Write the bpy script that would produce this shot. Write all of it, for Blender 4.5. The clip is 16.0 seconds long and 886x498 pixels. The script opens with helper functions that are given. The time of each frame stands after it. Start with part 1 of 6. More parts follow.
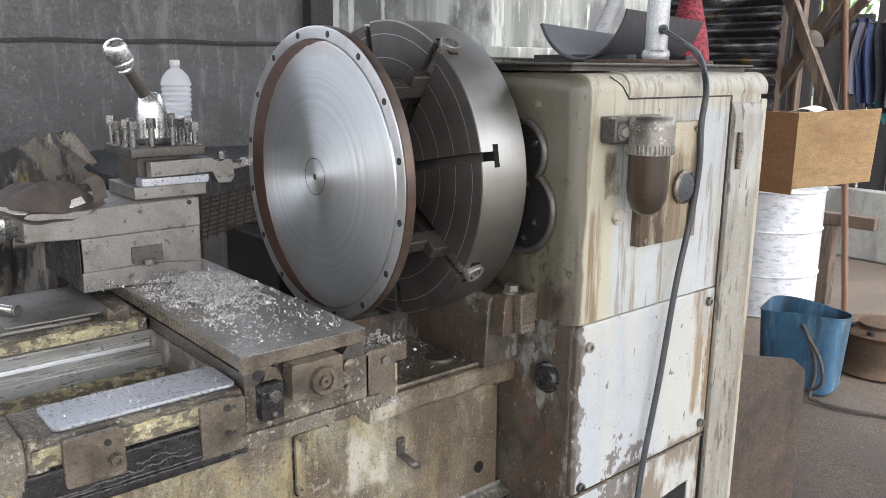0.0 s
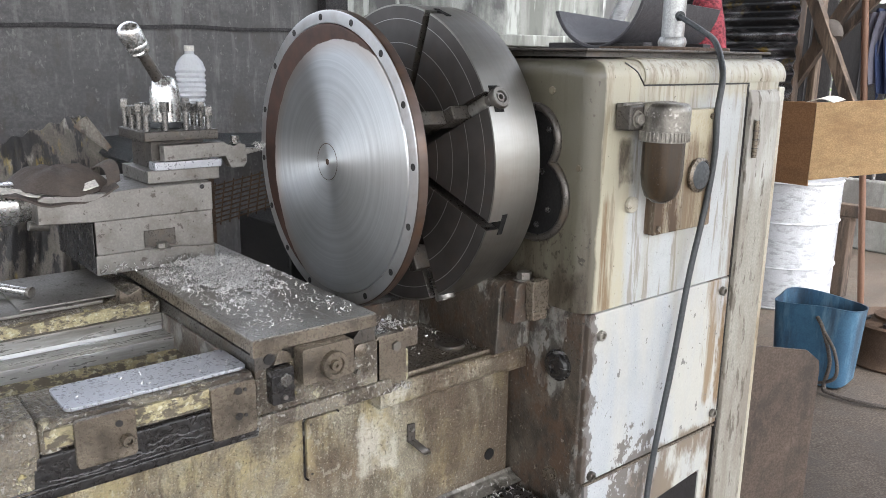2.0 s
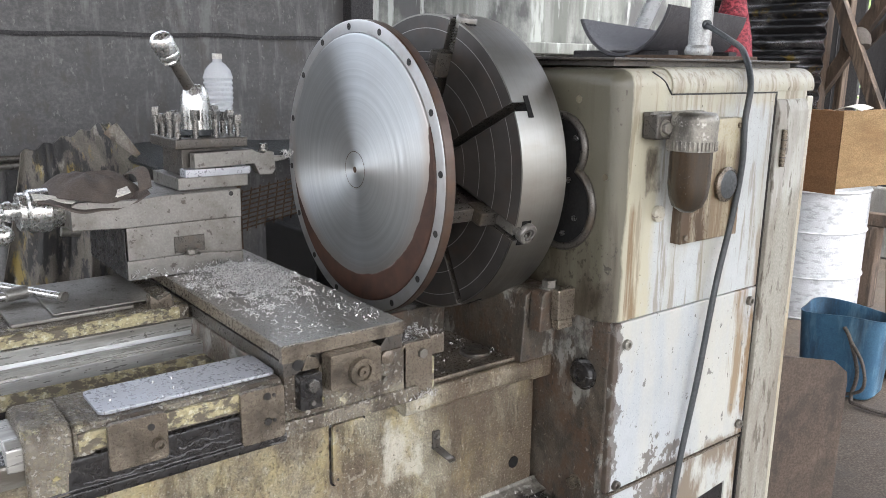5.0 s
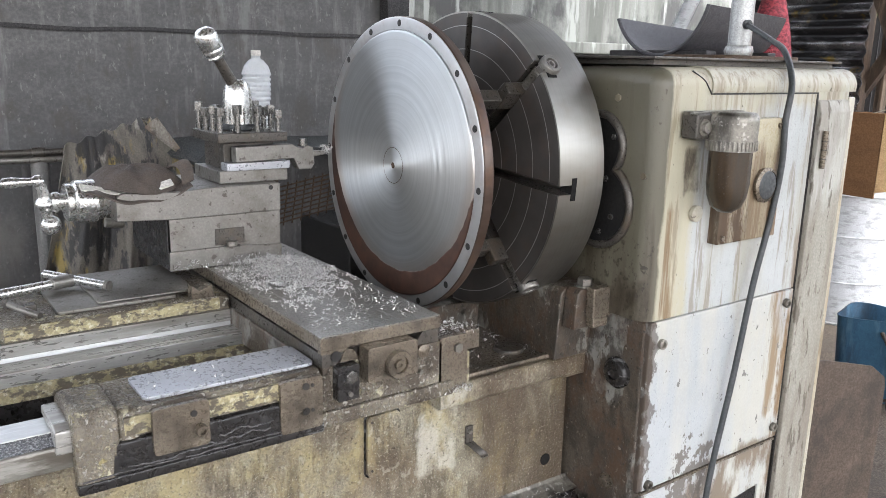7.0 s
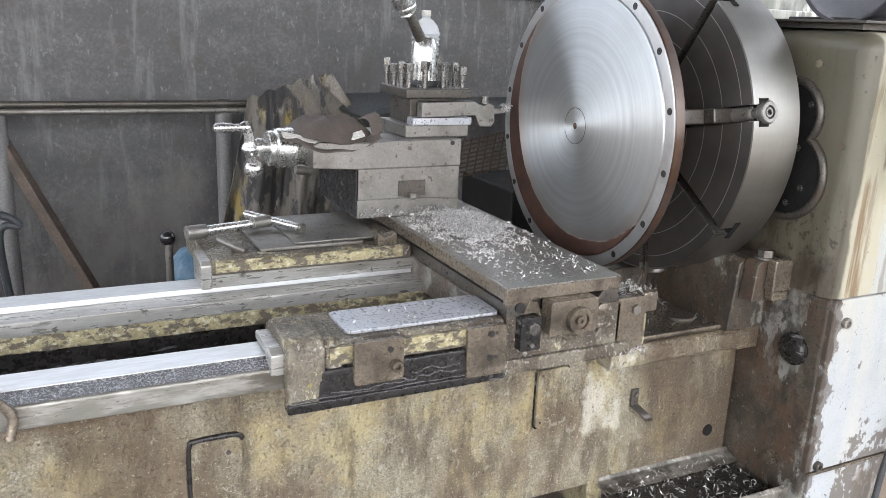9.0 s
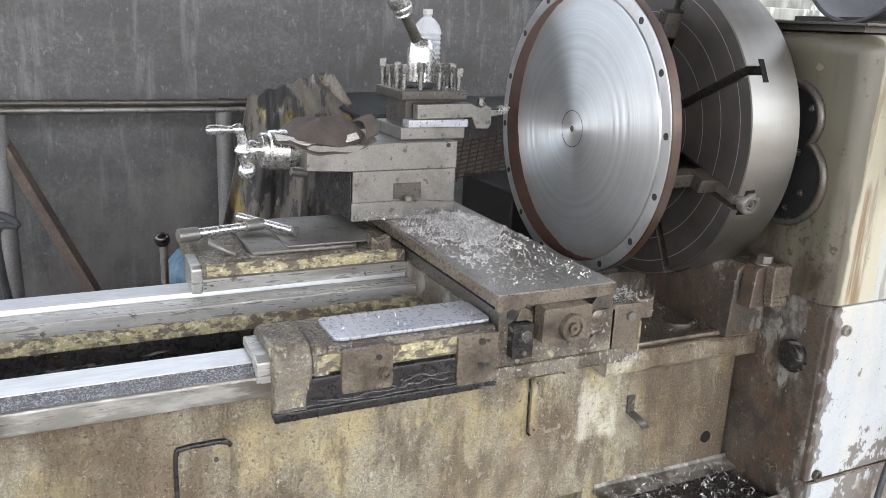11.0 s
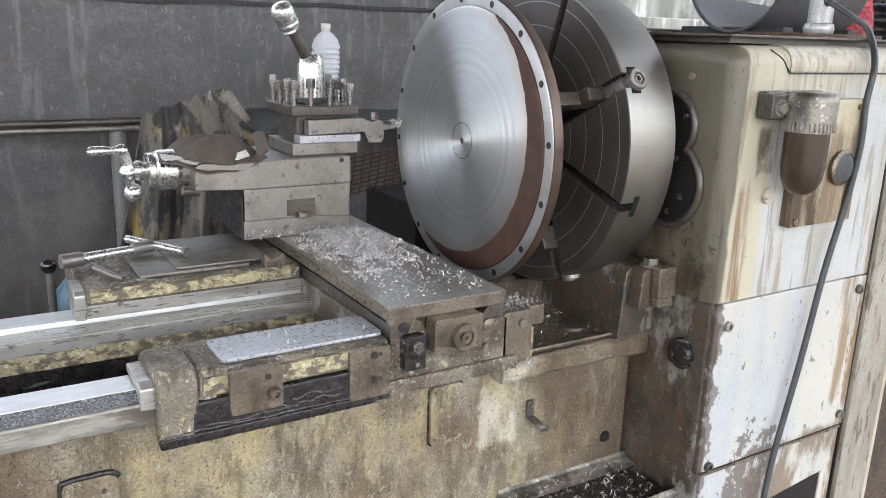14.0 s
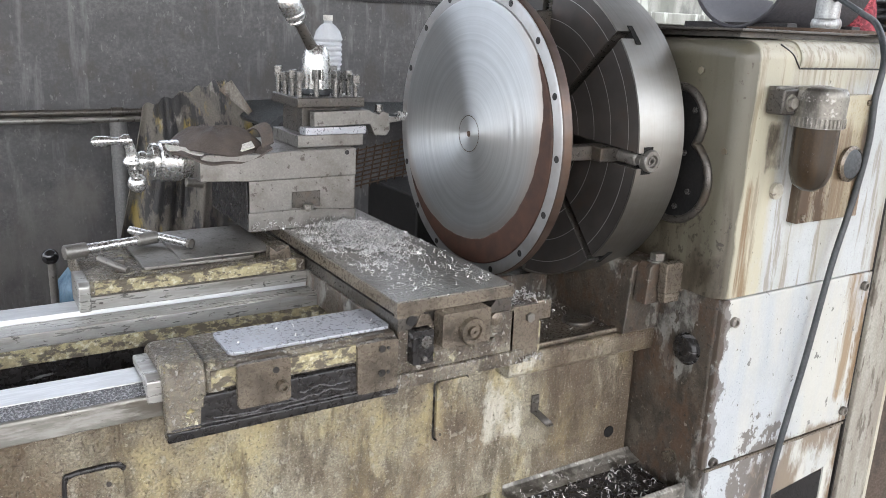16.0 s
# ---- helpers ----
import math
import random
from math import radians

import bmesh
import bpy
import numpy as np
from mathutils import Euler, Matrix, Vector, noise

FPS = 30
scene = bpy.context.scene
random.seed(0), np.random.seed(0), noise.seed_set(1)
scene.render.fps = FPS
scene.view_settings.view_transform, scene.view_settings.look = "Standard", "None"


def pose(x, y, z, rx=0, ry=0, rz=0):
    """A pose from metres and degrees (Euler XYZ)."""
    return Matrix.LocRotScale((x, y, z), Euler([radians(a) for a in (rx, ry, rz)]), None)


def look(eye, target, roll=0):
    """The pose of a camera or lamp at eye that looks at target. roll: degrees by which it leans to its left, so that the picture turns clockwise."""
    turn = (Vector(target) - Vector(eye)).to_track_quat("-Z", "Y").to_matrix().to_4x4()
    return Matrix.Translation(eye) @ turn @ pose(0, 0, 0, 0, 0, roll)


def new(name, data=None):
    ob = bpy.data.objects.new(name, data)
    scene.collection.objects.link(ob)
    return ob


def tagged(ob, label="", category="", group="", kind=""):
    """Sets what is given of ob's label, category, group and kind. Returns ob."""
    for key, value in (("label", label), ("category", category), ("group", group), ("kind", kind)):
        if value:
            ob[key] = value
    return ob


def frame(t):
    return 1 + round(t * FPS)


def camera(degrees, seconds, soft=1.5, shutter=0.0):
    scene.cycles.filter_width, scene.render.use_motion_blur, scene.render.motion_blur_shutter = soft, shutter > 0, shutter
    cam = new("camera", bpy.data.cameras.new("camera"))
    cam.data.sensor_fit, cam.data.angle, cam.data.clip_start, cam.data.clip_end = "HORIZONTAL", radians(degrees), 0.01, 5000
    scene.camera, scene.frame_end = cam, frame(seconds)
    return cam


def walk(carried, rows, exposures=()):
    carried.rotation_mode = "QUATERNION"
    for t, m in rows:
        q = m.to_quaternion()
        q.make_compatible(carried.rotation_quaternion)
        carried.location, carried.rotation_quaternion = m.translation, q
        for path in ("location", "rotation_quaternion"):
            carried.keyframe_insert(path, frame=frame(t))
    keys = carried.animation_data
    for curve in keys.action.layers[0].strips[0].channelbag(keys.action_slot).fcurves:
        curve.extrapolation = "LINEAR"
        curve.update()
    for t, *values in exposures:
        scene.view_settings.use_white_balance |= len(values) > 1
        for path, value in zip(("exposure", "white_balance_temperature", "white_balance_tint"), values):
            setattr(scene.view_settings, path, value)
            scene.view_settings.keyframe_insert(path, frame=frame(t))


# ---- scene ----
cam = camera(57.5, 16.0, soft=0.45)
PATH = [
    (0, (-1.216, -1.004, 1.307), (0.047, 0.482, 0.866), 0.5),
    (0.5, (-1.217, -1.004, 1.306), (0.042, 0.484, 0.86), 0.7),
    (1, (-1.213, -0.999, 1.303), (0.041, 0.491, 0.845), 0.9),
    (1.5, (-1.21, -1.001, 1.301), (0.035, 0.493, 0.835), 0.9),
    (2, (-1.212, -1.003, 1.299), (0.023, 0.5, 0.833), 0.8),
    (2.5, (-1.215, -1.004, 1.3), (0.009, 0.509, 0.836), 0.8),
    (3, (-1.215, -1.004, 1.3), (0.0, 0.517, 0.84), 0.7),
    (3.5, (-1.216, -1.004, 1.303), (-0.007, 0.523, 0.851), 0.6),
    (4, (-1.219, -1.001, 1.305), (-0.016, 0.532, 0.854), 0.7),
    (6.5, (-1.235, -1.003, 1.299), (-0.066, 0.557, 0.849), 1.2),
    (7, (-1.244, -1.003, 1.299), (-0.105, 0.577, 0.845), 1.3),
    (7.5, (-1.267, -1.011, 1.298), (-0.169, 0.596, 0.836), 1.4),
    (8, (-1.296, -1.004, 1.291), (-0.3, 0.658, 0.795), 1.8),
    (8.5, (-1.33, -0.987, 1.283), (-0.419, 0.714, 0.756), 2.2),
    (9, (-1.343, -0.987, 1.285), (-0.489, 0.738, 0.742), 2.4),
    (9.2, (-1.338, -0.984, 1.282), (-0.498, 0.746, 0.734), 2.4),
    (11.3, (-1.302, -0.979, 1.298), (-0.466, 0.752, 0.746), 2.5),
    (11.5, (-1.295, -0.983, 1.3), (-0.449, 0.747, 0.758), 2.4),
    (12, (-1.278, -0.995, 1.311), (-0.388, 0.718, 0.79), 2.4),
    (12.5, (-1.258, -1.011, 1.312), (-0.322, 0.682, 0.804), 2.1),
    (13, (-1.255, -1.015, 1.312), (-0.272, 0.652, 0.806), 1.9),
    (13.5, (-1.262, -1.01, 1.307), (-0.256, 0.641, 0.796), 1.9),
    (14, (-1.268, -1.009, 1.303), (-0.256, 0.637, 0.785), 1.8),
    (14.5, (-1.27, -0.999, 1.298), (-0.255, 0.642, 0.771), 1.7),
    (15, (-1.275, -0.99, 1.296), (-0.258, 0.648, 0.764), 1.9),
    (15.5, (-1.278, -0.988, 1.297), (-0.26, 0.649, 0.764), 2.1),
    (16, (-1.281, -0.991, 1.299), (-0.262, 0.646, 0.767), 2.3),
]
walk(cam, [(t, look(eye, target, roll)) for t, eye, target, roll in PATH], exposures=[(0, 2.63, 6300, 12), (6.5, 2.67, 6300, 12), (8.5, 2.86, 6300, 12), (12, 2.88, 6300, 12), (13.5, 2.76, 6300, 12), (16, 2.76, 6300, 12)])

# ---- world, sun, exposure ----
world = bpy.data.worlds.new("sky")
scene.world = world
world.use_nodes = True
sky = world.node_tree.nodes.new("ShaderNodeTexSky")
sky.sky_type, sky.sun_disc = "NISHITA", False
sky.sun_elevation, sky.sun_rotation = radians(52), radians(200)
sky.air_density, sky.dust_density = 1.0, 4.0
haze = world.node_tree.nodes.new("ShaderNodeHueSaturation")
haze.inputs["Saturation"].default_value = 0.25
world.node_tree.links.new(sky.outputs[0], haze.inputs["Color"])
world.node_tree.links.new(haze.outputs[0], world.node_tree.nodes["Background"].inputs[0])
world.node_tree.nodes["Background"].inputs[1].default_value = 0.15
sun = new("sun", bpy.data.lights.new("sun", "SUN"))
sun.data.energy, sun.data.angle, sun.data.color = 0.7, radians(12), (1, 0.97, 0.92)
sun.matrix_world = look((2.0, -5.5, 7.5), (0, 0, 0))

# ---- mesh helpers ----
ORIGIN = {}


def thing(name, x, y, z, label, category, group=""):
    """An empty at the base of a thing, which carries its parts."""
    ob = new(name)
    ob.location = (x, y, z)
    ob.empty_display_size = 0.05
    ORIGIN[ob.name] = Vector((x, y, z))
    return tagged(ob, label, category, group)


def level_normals(me):
    """Corner normals weighted by face area, so that wide flats stay flat beside their rounded edges."""
    limit = math.cos(radians(47))
    around = [[] for _ in me.vertices]
    flats = [(p.normal.copy(), p.area) for p in me.polygons]
    for p in me.polygons:
        for v in p.vertices:
            around[v].append(flats[p.index])
    out = []
    for p in me.polygons:
        n0 = flats[p.index][0]
        for v in p.vertices:
            n = Vector((0, 0, 0))
            for n1, area in around[v]:
                if n0.dot(n1) > limit:
                    n += n1 * area
            out.append(n.normalized() if n.length > 0 else n0)
    me.normals_split_custom_set(out)


def finish(name, bm, material, origin, smooth=35):
    bmesh.ops.recalc_face_normals(bm, faces=bm.faces)
    me = bpy.data.meshes.new(name)
    for v in bm.verts:
        v.co -= origin
    bm.to_mesh(me)
    bm.free()
    me.materials.append(material)
    if smooth and len(me.polygons):
        me.polygons.foreach_set("use_smooth", [True] * len(me.polygons))
        me.set_sharp_from_angle(angle=radians(smooth))
        level_normals(me)
    return me


def part(name, bm, material, parent, label="", smooth=35):
    """A bmesh in world space as one mesh object under a thing or a part."""
    origin = ORIGIN[parent.name]
    ob = new(name, finish(name, bm, material, origin, smooth))
    ob.parent = parent
    ORIGIN[ob.name] = origin
    return tagged(ob, label)


def solo(name, bm, material, label="", category="", kind="", smooth=35):
    """A thing or a piece of the setting that is a single mesh."""
    co = [v.co for v in bm.verts]
    base = Vector((sum(c.x for c in co) / len(co), sum(c.y for c in co) / len(co), min(c.z for c in co)))
    ob = new(name, finish(name, bm, material, base, smooth))
    ob.location = base
    ORIGIN[ob.name] = base
    return tagged(ob, label, category, "", kind)


def join(bm, tmp):
    me = bpy.data.meshes.new("tmp")
    tmp.to_mesh(me)
    tmp.free()
    bm.from_mesh(me)
    bpy.data.meshes.remove(me)
    return bm


def box(x0, x1, y0, y1, z0, z1, bevel=0.003, bm=None, seg=2):
    tmp = bmesh.new()
    bmesh.ops.create_cube(tmp, size=1)
    for v in tmp.verts:
        v.co = Vector(((x0 + x1) / 2 + v.co.x * (x1 - x0), (y0 + y1) / 2 + v.co.y * (y1 - y0), (z0 + z1) / 2 + v.co.z * (z1 - z0)))
    if bevel:
        bmesh.ops.bevel(tmp, geom=tmp.edges[:], offset=bevel, segments=seg, affect="EDGES", profile=0.5)
    return join(bm, tmp) if bm else tmp


def cyl(p0, p1, r0, r1=None, seg=28, bevel=0.0, bm=None):
    p0, p1 = Vector(p0), Vector(p1)
    tmp = bmesh.new()
    bmesh.ops.create_cone(tmp, cap_ends=True, segments=seg, radius1=r0, radius2=r0 if r1 is None else r1, depth=(p1 - p0).length)
    if bevel:
        rim = [e for e in tmp.edges if abs(e.verts[0].co.z - e.verts[1].co.z) < 1e-6]
        bmesh.ops.bevel(tmp, geom=rim, offset=bevel, segments=2, affect="EDGES", profile=0.5)
    q = (p1 - p0).to_track_quat("Z", "Y").to_matrix().to_4x4()
    tmp.transform(Matrix.Translation((p0 + p1) / 2) @ q)
    return join(bm, tmp) if bm else tmp


def spin(profile, p0, axis, seg=48, bm=None, closed=True):
    """A profile of (radius, height) turned round an axis from p0."""
    tmp = bmesh.new()
    rings = []
    for r, h in profile:
        if r < 1e-6:
            rings.append([tmp.verts.new((0, 0, h))] * seg)
        else:
            rings.append([tmp.verts.new((r * math.cos(2 * math.pi * k / seg), r * math.sin(2 * math.pi * k / seg), h)) for k in range(seg)])
    for a, b in zip(rings, rings[1:]):
        for k in range(seg):
            f = []
            for v in (a[k], a[(k + 1) % seg], b[(k + 1) % seg], b[k]):
                if v not in f:
                    f.append(v)
            if len(f) > 2:
                tmp.faces.new(f)
    if closed:
        for ring in (rings[0], rings[-1]):
            if ring[0] is not ring[1]:
                tmp.faces.new(ring)
    q = Vector(axis).to_track_quat("Z", "Y").to_matrix().to_4x4()
    tmp.transform(Matrix.Translation(p0) @ q)
    return join(bm, tmp) if bm else tmp


def prism(outline, axis, a0, a1, bevel=0.0, bm=None):
    """A flat outline pushed along an axis: x takes (y, z), y takes (x, z), z takes (x, y)."""
    def place(u, v, a):
        return (a, u, v) if axis == "x" else (u, a, v) if axis == "y" else (u, v, a)
    tmp = bmesh.new()
    lo = [tmp.verts.new(place(u, v, a0)) for u, v in outline]
    hi = [tmp.verts.new(place(u, v, a1)) for u, v in outline]
    tmp.faces.new(lo)
    tmp.faces.new(hi)
    for k in range(len(lo)):
        j = (k + 1) % len(lo)
        tmp.faces.new((lo[k], lo[j], hi[j], hi[k]))
    bmesh.ops.recalc_face_normals(tmp, faces=tmp.faces)
    if bevel:
        bmesh.ops.bevel(tmp, geom=tmp.edges[:], offset=bevel, segments=2, affect="EDGES", profile=0.5)
    return join(bm, tmp) if bm else tmp


def rounded(x0, x1, z0, z1, r, n=5):
    """The outline of a rectangle with round corners."""
    pts = []
    for cx, cz, a in ((x1 - r, z1 - r, 0), (x0 + r, z1 - r, 90), (x0 + r, z0 + r, 180), (x1 - r, z0 + r, 270)):
        for k in range(n + 1):
            t = radians(a + 90 * k / n)
            pts.append((cx + r * math.cos(t), cz + r * math.sin(t)))
    return pts


def smooth_line(pts, n=8):
    """A Catmull-Rom line through points."""
    p = [Vector(q) for q in pts]
    p = [p[0] * 2 - p[1]] + p + [p[-1] * 2 - p[-2]]
    out = []
    for i in range(1, len(p) - 2):
        for k in range(n):
            t = k / n
            out.append(0.5 * ((2 * p[i]) + (p[i + 1] - p[i - 1]) * t + (2 * p[i - 1] - 5 * p[i] + 4 * p[i + 1] - p[i + 2]) * t * t + (3 * p[i] - p[i - 1] - 3 * p[i + 1] + p[i + 2]) * t ** 3))
    return out + [p[-2]]


def tube(pts, r, seg=10, bm=None, loop=False):
    """A round tube along a line; r is one radius or a list of radii."""
    tmp = bmesh.new()
    pts = [Vector(p) for p in pts]
    n = len(pts)
    rings, side = [], None
    for i, p in enumerate(pts):
        d = (pts[(i + 1) % n if loop else min(i + 1, n - 1)] - pts[i - 1 if loop else max(i - 1, 0)]).normalized()
        side = (d.orthogonal() if side is None else side - d * side.dot(d)).normalized()
        up = d.cross(side)
        rad = r if isinstance(r, (int, float)) else r[i]
        rings.append([tmp.verts.new(p + rad * (math.cos(2 * math.pi * k / seg) * side + math.sin(2 * math.pi * k / seg) * up)) for k in range(seg)])
    pairs = list(zip(rings, rings[1:])) + ([(rings[-1], rings[0])] if loop else [])
    for a, b in pairs:
        for k in range(seg):
            tmp.faces.new((a[k], a[(k + 1) % seg], b[(k + 1) % seg], b[k]))
    if not loop:
        tmp.faces.new(rings[0])
        tmp.faces.new(rings[-1])
    return join(bm, tmp) if bm else tmp


def sheet(fn, nu, nv, thick, bm=None):
    """A sheet with thickness from a function of (u, v) in 0..1."""
    tmp = bmesh.new()
    g = [[tmp.verts.new(fn(i / nu, j / nv)) for j in range(nv + 1)] for i in range(nu + 1)]
    for i in range(nu):
        for j in range(nv):
            tmp.faces.new((g[i][j], g[i + 1][j], g[i + 1][j + 1], g[i][j + 1]))
    bmesh.ops.recalc_face_normals(tmp, faces=tmp.faces)
    bmesh.ops.solidify(tmp, geom=tmp.faces[:], thickness=thick)
    return join(bm, tmp) if bm else tmp


def hexbolt(p, axis, r, h, bm=None):
    p, axis = Vector(p), Vector(axis)
    out = cyl(p, p + axis * h, r, seg=6, bevel=r * 0.1, bm=bm)
    return cyl(p - axis * h * 0.1, p + axis * h * 0.18, r * 1.35, seg=20, bm=out)


def capscrew(p, axis, r, h, bm=None):
    """A socket head: a rim with a sunk middle."""
    return spin([(r * 0.98, 0), (r, h * 0.9), (r * 0.9, h), (r * 0.55, h), (r * 0.5, h * 0.45), (0, h * 0.4)], p, axis, 20, bm, closed=False)


# ---- materials ----
def node(nt, kind, ins=(), **attrs):
    n = nt.nodes.new("ShaderNode" + kind)
    if "data_type" in attrs:
        n.data_type = attrs["data_type"]
    if "operation" in attrs:
        n.operation = attrs["operation"]
    if "noise_dimensions" in attrs:
        n.noise_dimensions = attrs["noise_dimensions"]
    for key, value in dict(ins).items():
        if isinstance(value, bpy.types.NodeSocket):
            nt.links.new(value, n.inputs[key])
        else:
            n.inputs[key].default_value = value
    return n


def rgb(c):
    return (c[0], c[1], c[2], 1)


def base_material(name):
    m = bpy.data.materials.new(name)
    m.use_nodes = True
    nt = m.node_tree
    return m, nt, nt.nodes["Principled BSDF"], node(nt, "TexCoord").outputs["Object"]


def noise_of(nt, vec, scale, stretch=(1, 1, 1), detail=5, rough=0.6):
    mp = node(nt, "Mapping", {"Vector": vec, "Scale": stretch})
    return node(nt, "TexNoise", {"Vector": mp.outputs[0], "Scale": scale, "Detail": detail, "Roughness": rough}).outputs[0]


def step(nt, fac, lo, hi):
    return node(nt, "MapRange", {"Value": fac, "From Min": lo, "From Max": hi}).outputs[0]


def mix(nt, fac, a, b):
    return node(nt, "Mix", {0: fac, 6: a if isinstance(a, bpy.types.NodeSocket) else rgb(a), 7: b if isinstance(b, bpy.types.NodeSocket) else rgb(b)}, data_type="RGBA").outputs[2]


def times(nt, a, b):
    return node(nt, "Math", {0: a, 1: b}, operation="MULTIPLY").outputs[0]


def worn(name, base, other, scale=6, stretch=(1, 1, 1), rough=0.5, metal=0.0, bump=0.25, fine=180, layers=(), rough_spread=0.2, spec=0.5, mottle=0.44, origin=(0, 0, 0)):
    """A surface of two tones with fine relief; layers: (colour, scale, stretch, lo, hi, strength, roughness) laid over
    by noise, with, as an eighth, ramps (axis, from, to) in world metres that bound where a stain or painted shade lies;
    origin: that of the thing that wears it."""
    m, nt, bsdf, vec = base_material(name)
    big = noise_of(nt, vec, scale, stretch)
    grain = noise_of(nt, vec, fine, stretch if stretch[0] < 0.5 else (1, 1, 1), 4)
    place = node(nt, "SeparateXYZ", {"Vector": node(nt, "VectorMath", {0: vec, 1: origin}, operation="ADD").outputs[0]}).outputs
    mid = noise_of(nt, vec, scale * 6 + 6, stretch, 6, 0.7)
    col = mix(nt, step(nt, big, 0.32, 0.68), base, other)
    col = mix(nt, times(nt, step(nt, mid, 0.44, 0.62), mottle), col, [c * 0.5 for c in base])
    col = mix(nt, times(nt, step(nt, grain, 0.43, 0.57), mottle), col, [c * 0.45 for c in base])
    col = mix(nt, times(nt, step(nt, grain, 0.45, 0.32), mottle * 0.7), col, [min(0.9, c * 1.5) for c in other])
    rgh = node(nt, "MapRange", {"Value": grain, "From Min": 0.3, "From Max": 0.7, "To Min": max(0.05, rough - rough_spread), "To Max": min(1, rough + rough_spread)}).outputs[0]
    height = grain
    for c, sc, st, lo, hi, amount, r, *bounds in layers:
        cover = noise_of(nt, vec, sc, st, 6, 0.65)
        if bounds:
            zone = 1.0
            for axis, x0, x1 in bounds[0]:
                zone = times(nt, step(nt, place[axis], x0, x1), zone)
            cover = node(nt, "Math", {0: cover, 1: node(nt, "Math", {0: zone, 1: 0.6, 2: -0.6}, operation="MULTIPLY_ADD").outputs[0]}, operation="ADD").outputs[0]
            lo, hi = lo + 0.045, hi + 0.07
        mask = times(nt, step(nt, cover, lo - 0.045, max(hi - 0.07, lo - 0.03)), amount)
        col = mix(nt, mask, col, c)
        rgh = node(nt, "Mix", {0: mask, 2: rgh, 3: r}).outputs[0]
        height = node(nt, "Math", {0: height, 1: times(nt, mask, -0.8)}, operation="ADD").outputs[0]
    nt.links.new(col, bsdf.inputs["Base Color"])
    nt.links.new(rgh, bsdf.inputs["Roughness"])
    bsdf.inputs["Metallic"].default_value = metal
    bsdf.inputs["Specular IOR Level"].default_value = spec
    nt.links.new(node(nt, "Bump", {"Height": height, "Strength": bump, "Distance": 0.003}).outputs[0], bsdf.inputs["Normal"])
    return m


UP = (1, 1, 0.2)
ALONG = (0.12, 1, 1)
RUST = (0.19, 0.085, 0.03)
GRIME = (0.035, 0.03, 0.024)
cream_paint = worn("cream_paint", (0.37, 0.345, 0.27), (0.48, 0.465, 0.395), 4, mottle=0.16, rough=0.42, bump=0.2, layers=(
    ((0.3, 0.2, 0.09), 7, UP, 0.48, 0.7, 0.7, 0.6), ((0.09, 0.065, 0.04), 14, UP, 0.56, 0.7, 0.7, 0.7), ((0.1, 0.08, 0.06), 70, (1, 1, 1), 0.68, 0.74, 0.7, 0.6)))
olive_paint = worn("oily_olive_paint", (0.21, 0.19, 0.135), (0.27, 0.25, 0.185), 3, mottle=0.2, rough=0.34, bump=0.3, layers=(
    ((0.075, 0.055, 0.035), 5, UP, 0.5, 0.7, 0.8, 0.4), ((0.04, 0.032, 0.025), 40, UP, 0.6, 0.68, 0.8, 0.5)))
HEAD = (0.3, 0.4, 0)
housing_paint = worn("stained_shaded_headstock_paint", (0.43, 0.45, 0.445), (0.375, 0.395, 0.39), 3, mottle=0.1, rough=0.36, bump=0.2, origin=HEAD, layers=(
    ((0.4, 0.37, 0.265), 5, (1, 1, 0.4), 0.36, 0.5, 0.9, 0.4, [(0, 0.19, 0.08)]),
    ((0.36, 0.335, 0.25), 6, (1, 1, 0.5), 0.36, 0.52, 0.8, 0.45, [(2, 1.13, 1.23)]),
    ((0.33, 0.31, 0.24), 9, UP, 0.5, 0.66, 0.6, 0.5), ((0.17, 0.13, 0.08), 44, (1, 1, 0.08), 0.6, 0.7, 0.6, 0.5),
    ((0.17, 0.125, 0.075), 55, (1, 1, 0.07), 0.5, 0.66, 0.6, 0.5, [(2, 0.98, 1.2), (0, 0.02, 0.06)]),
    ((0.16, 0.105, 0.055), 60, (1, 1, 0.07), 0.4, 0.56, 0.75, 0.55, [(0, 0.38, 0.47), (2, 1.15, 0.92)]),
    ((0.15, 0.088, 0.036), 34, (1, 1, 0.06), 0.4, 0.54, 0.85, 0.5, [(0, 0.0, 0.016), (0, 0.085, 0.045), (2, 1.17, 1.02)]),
    # end face: oil stain, with the shade of that face put into the colour
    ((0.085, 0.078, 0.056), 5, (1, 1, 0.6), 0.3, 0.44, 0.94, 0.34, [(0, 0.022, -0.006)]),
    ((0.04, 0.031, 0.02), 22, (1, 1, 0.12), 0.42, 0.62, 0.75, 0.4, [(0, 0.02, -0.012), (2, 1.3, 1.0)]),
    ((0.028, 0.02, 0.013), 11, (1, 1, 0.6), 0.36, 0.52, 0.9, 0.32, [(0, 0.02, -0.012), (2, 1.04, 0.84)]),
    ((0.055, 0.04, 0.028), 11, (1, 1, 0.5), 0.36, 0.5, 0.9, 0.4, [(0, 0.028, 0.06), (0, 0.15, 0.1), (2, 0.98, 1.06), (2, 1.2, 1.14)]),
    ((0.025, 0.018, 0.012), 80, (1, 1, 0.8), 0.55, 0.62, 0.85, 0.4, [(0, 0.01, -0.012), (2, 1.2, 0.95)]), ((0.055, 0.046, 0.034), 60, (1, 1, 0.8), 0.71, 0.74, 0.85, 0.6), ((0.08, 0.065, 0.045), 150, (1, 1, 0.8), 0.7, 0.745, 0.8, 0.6)))
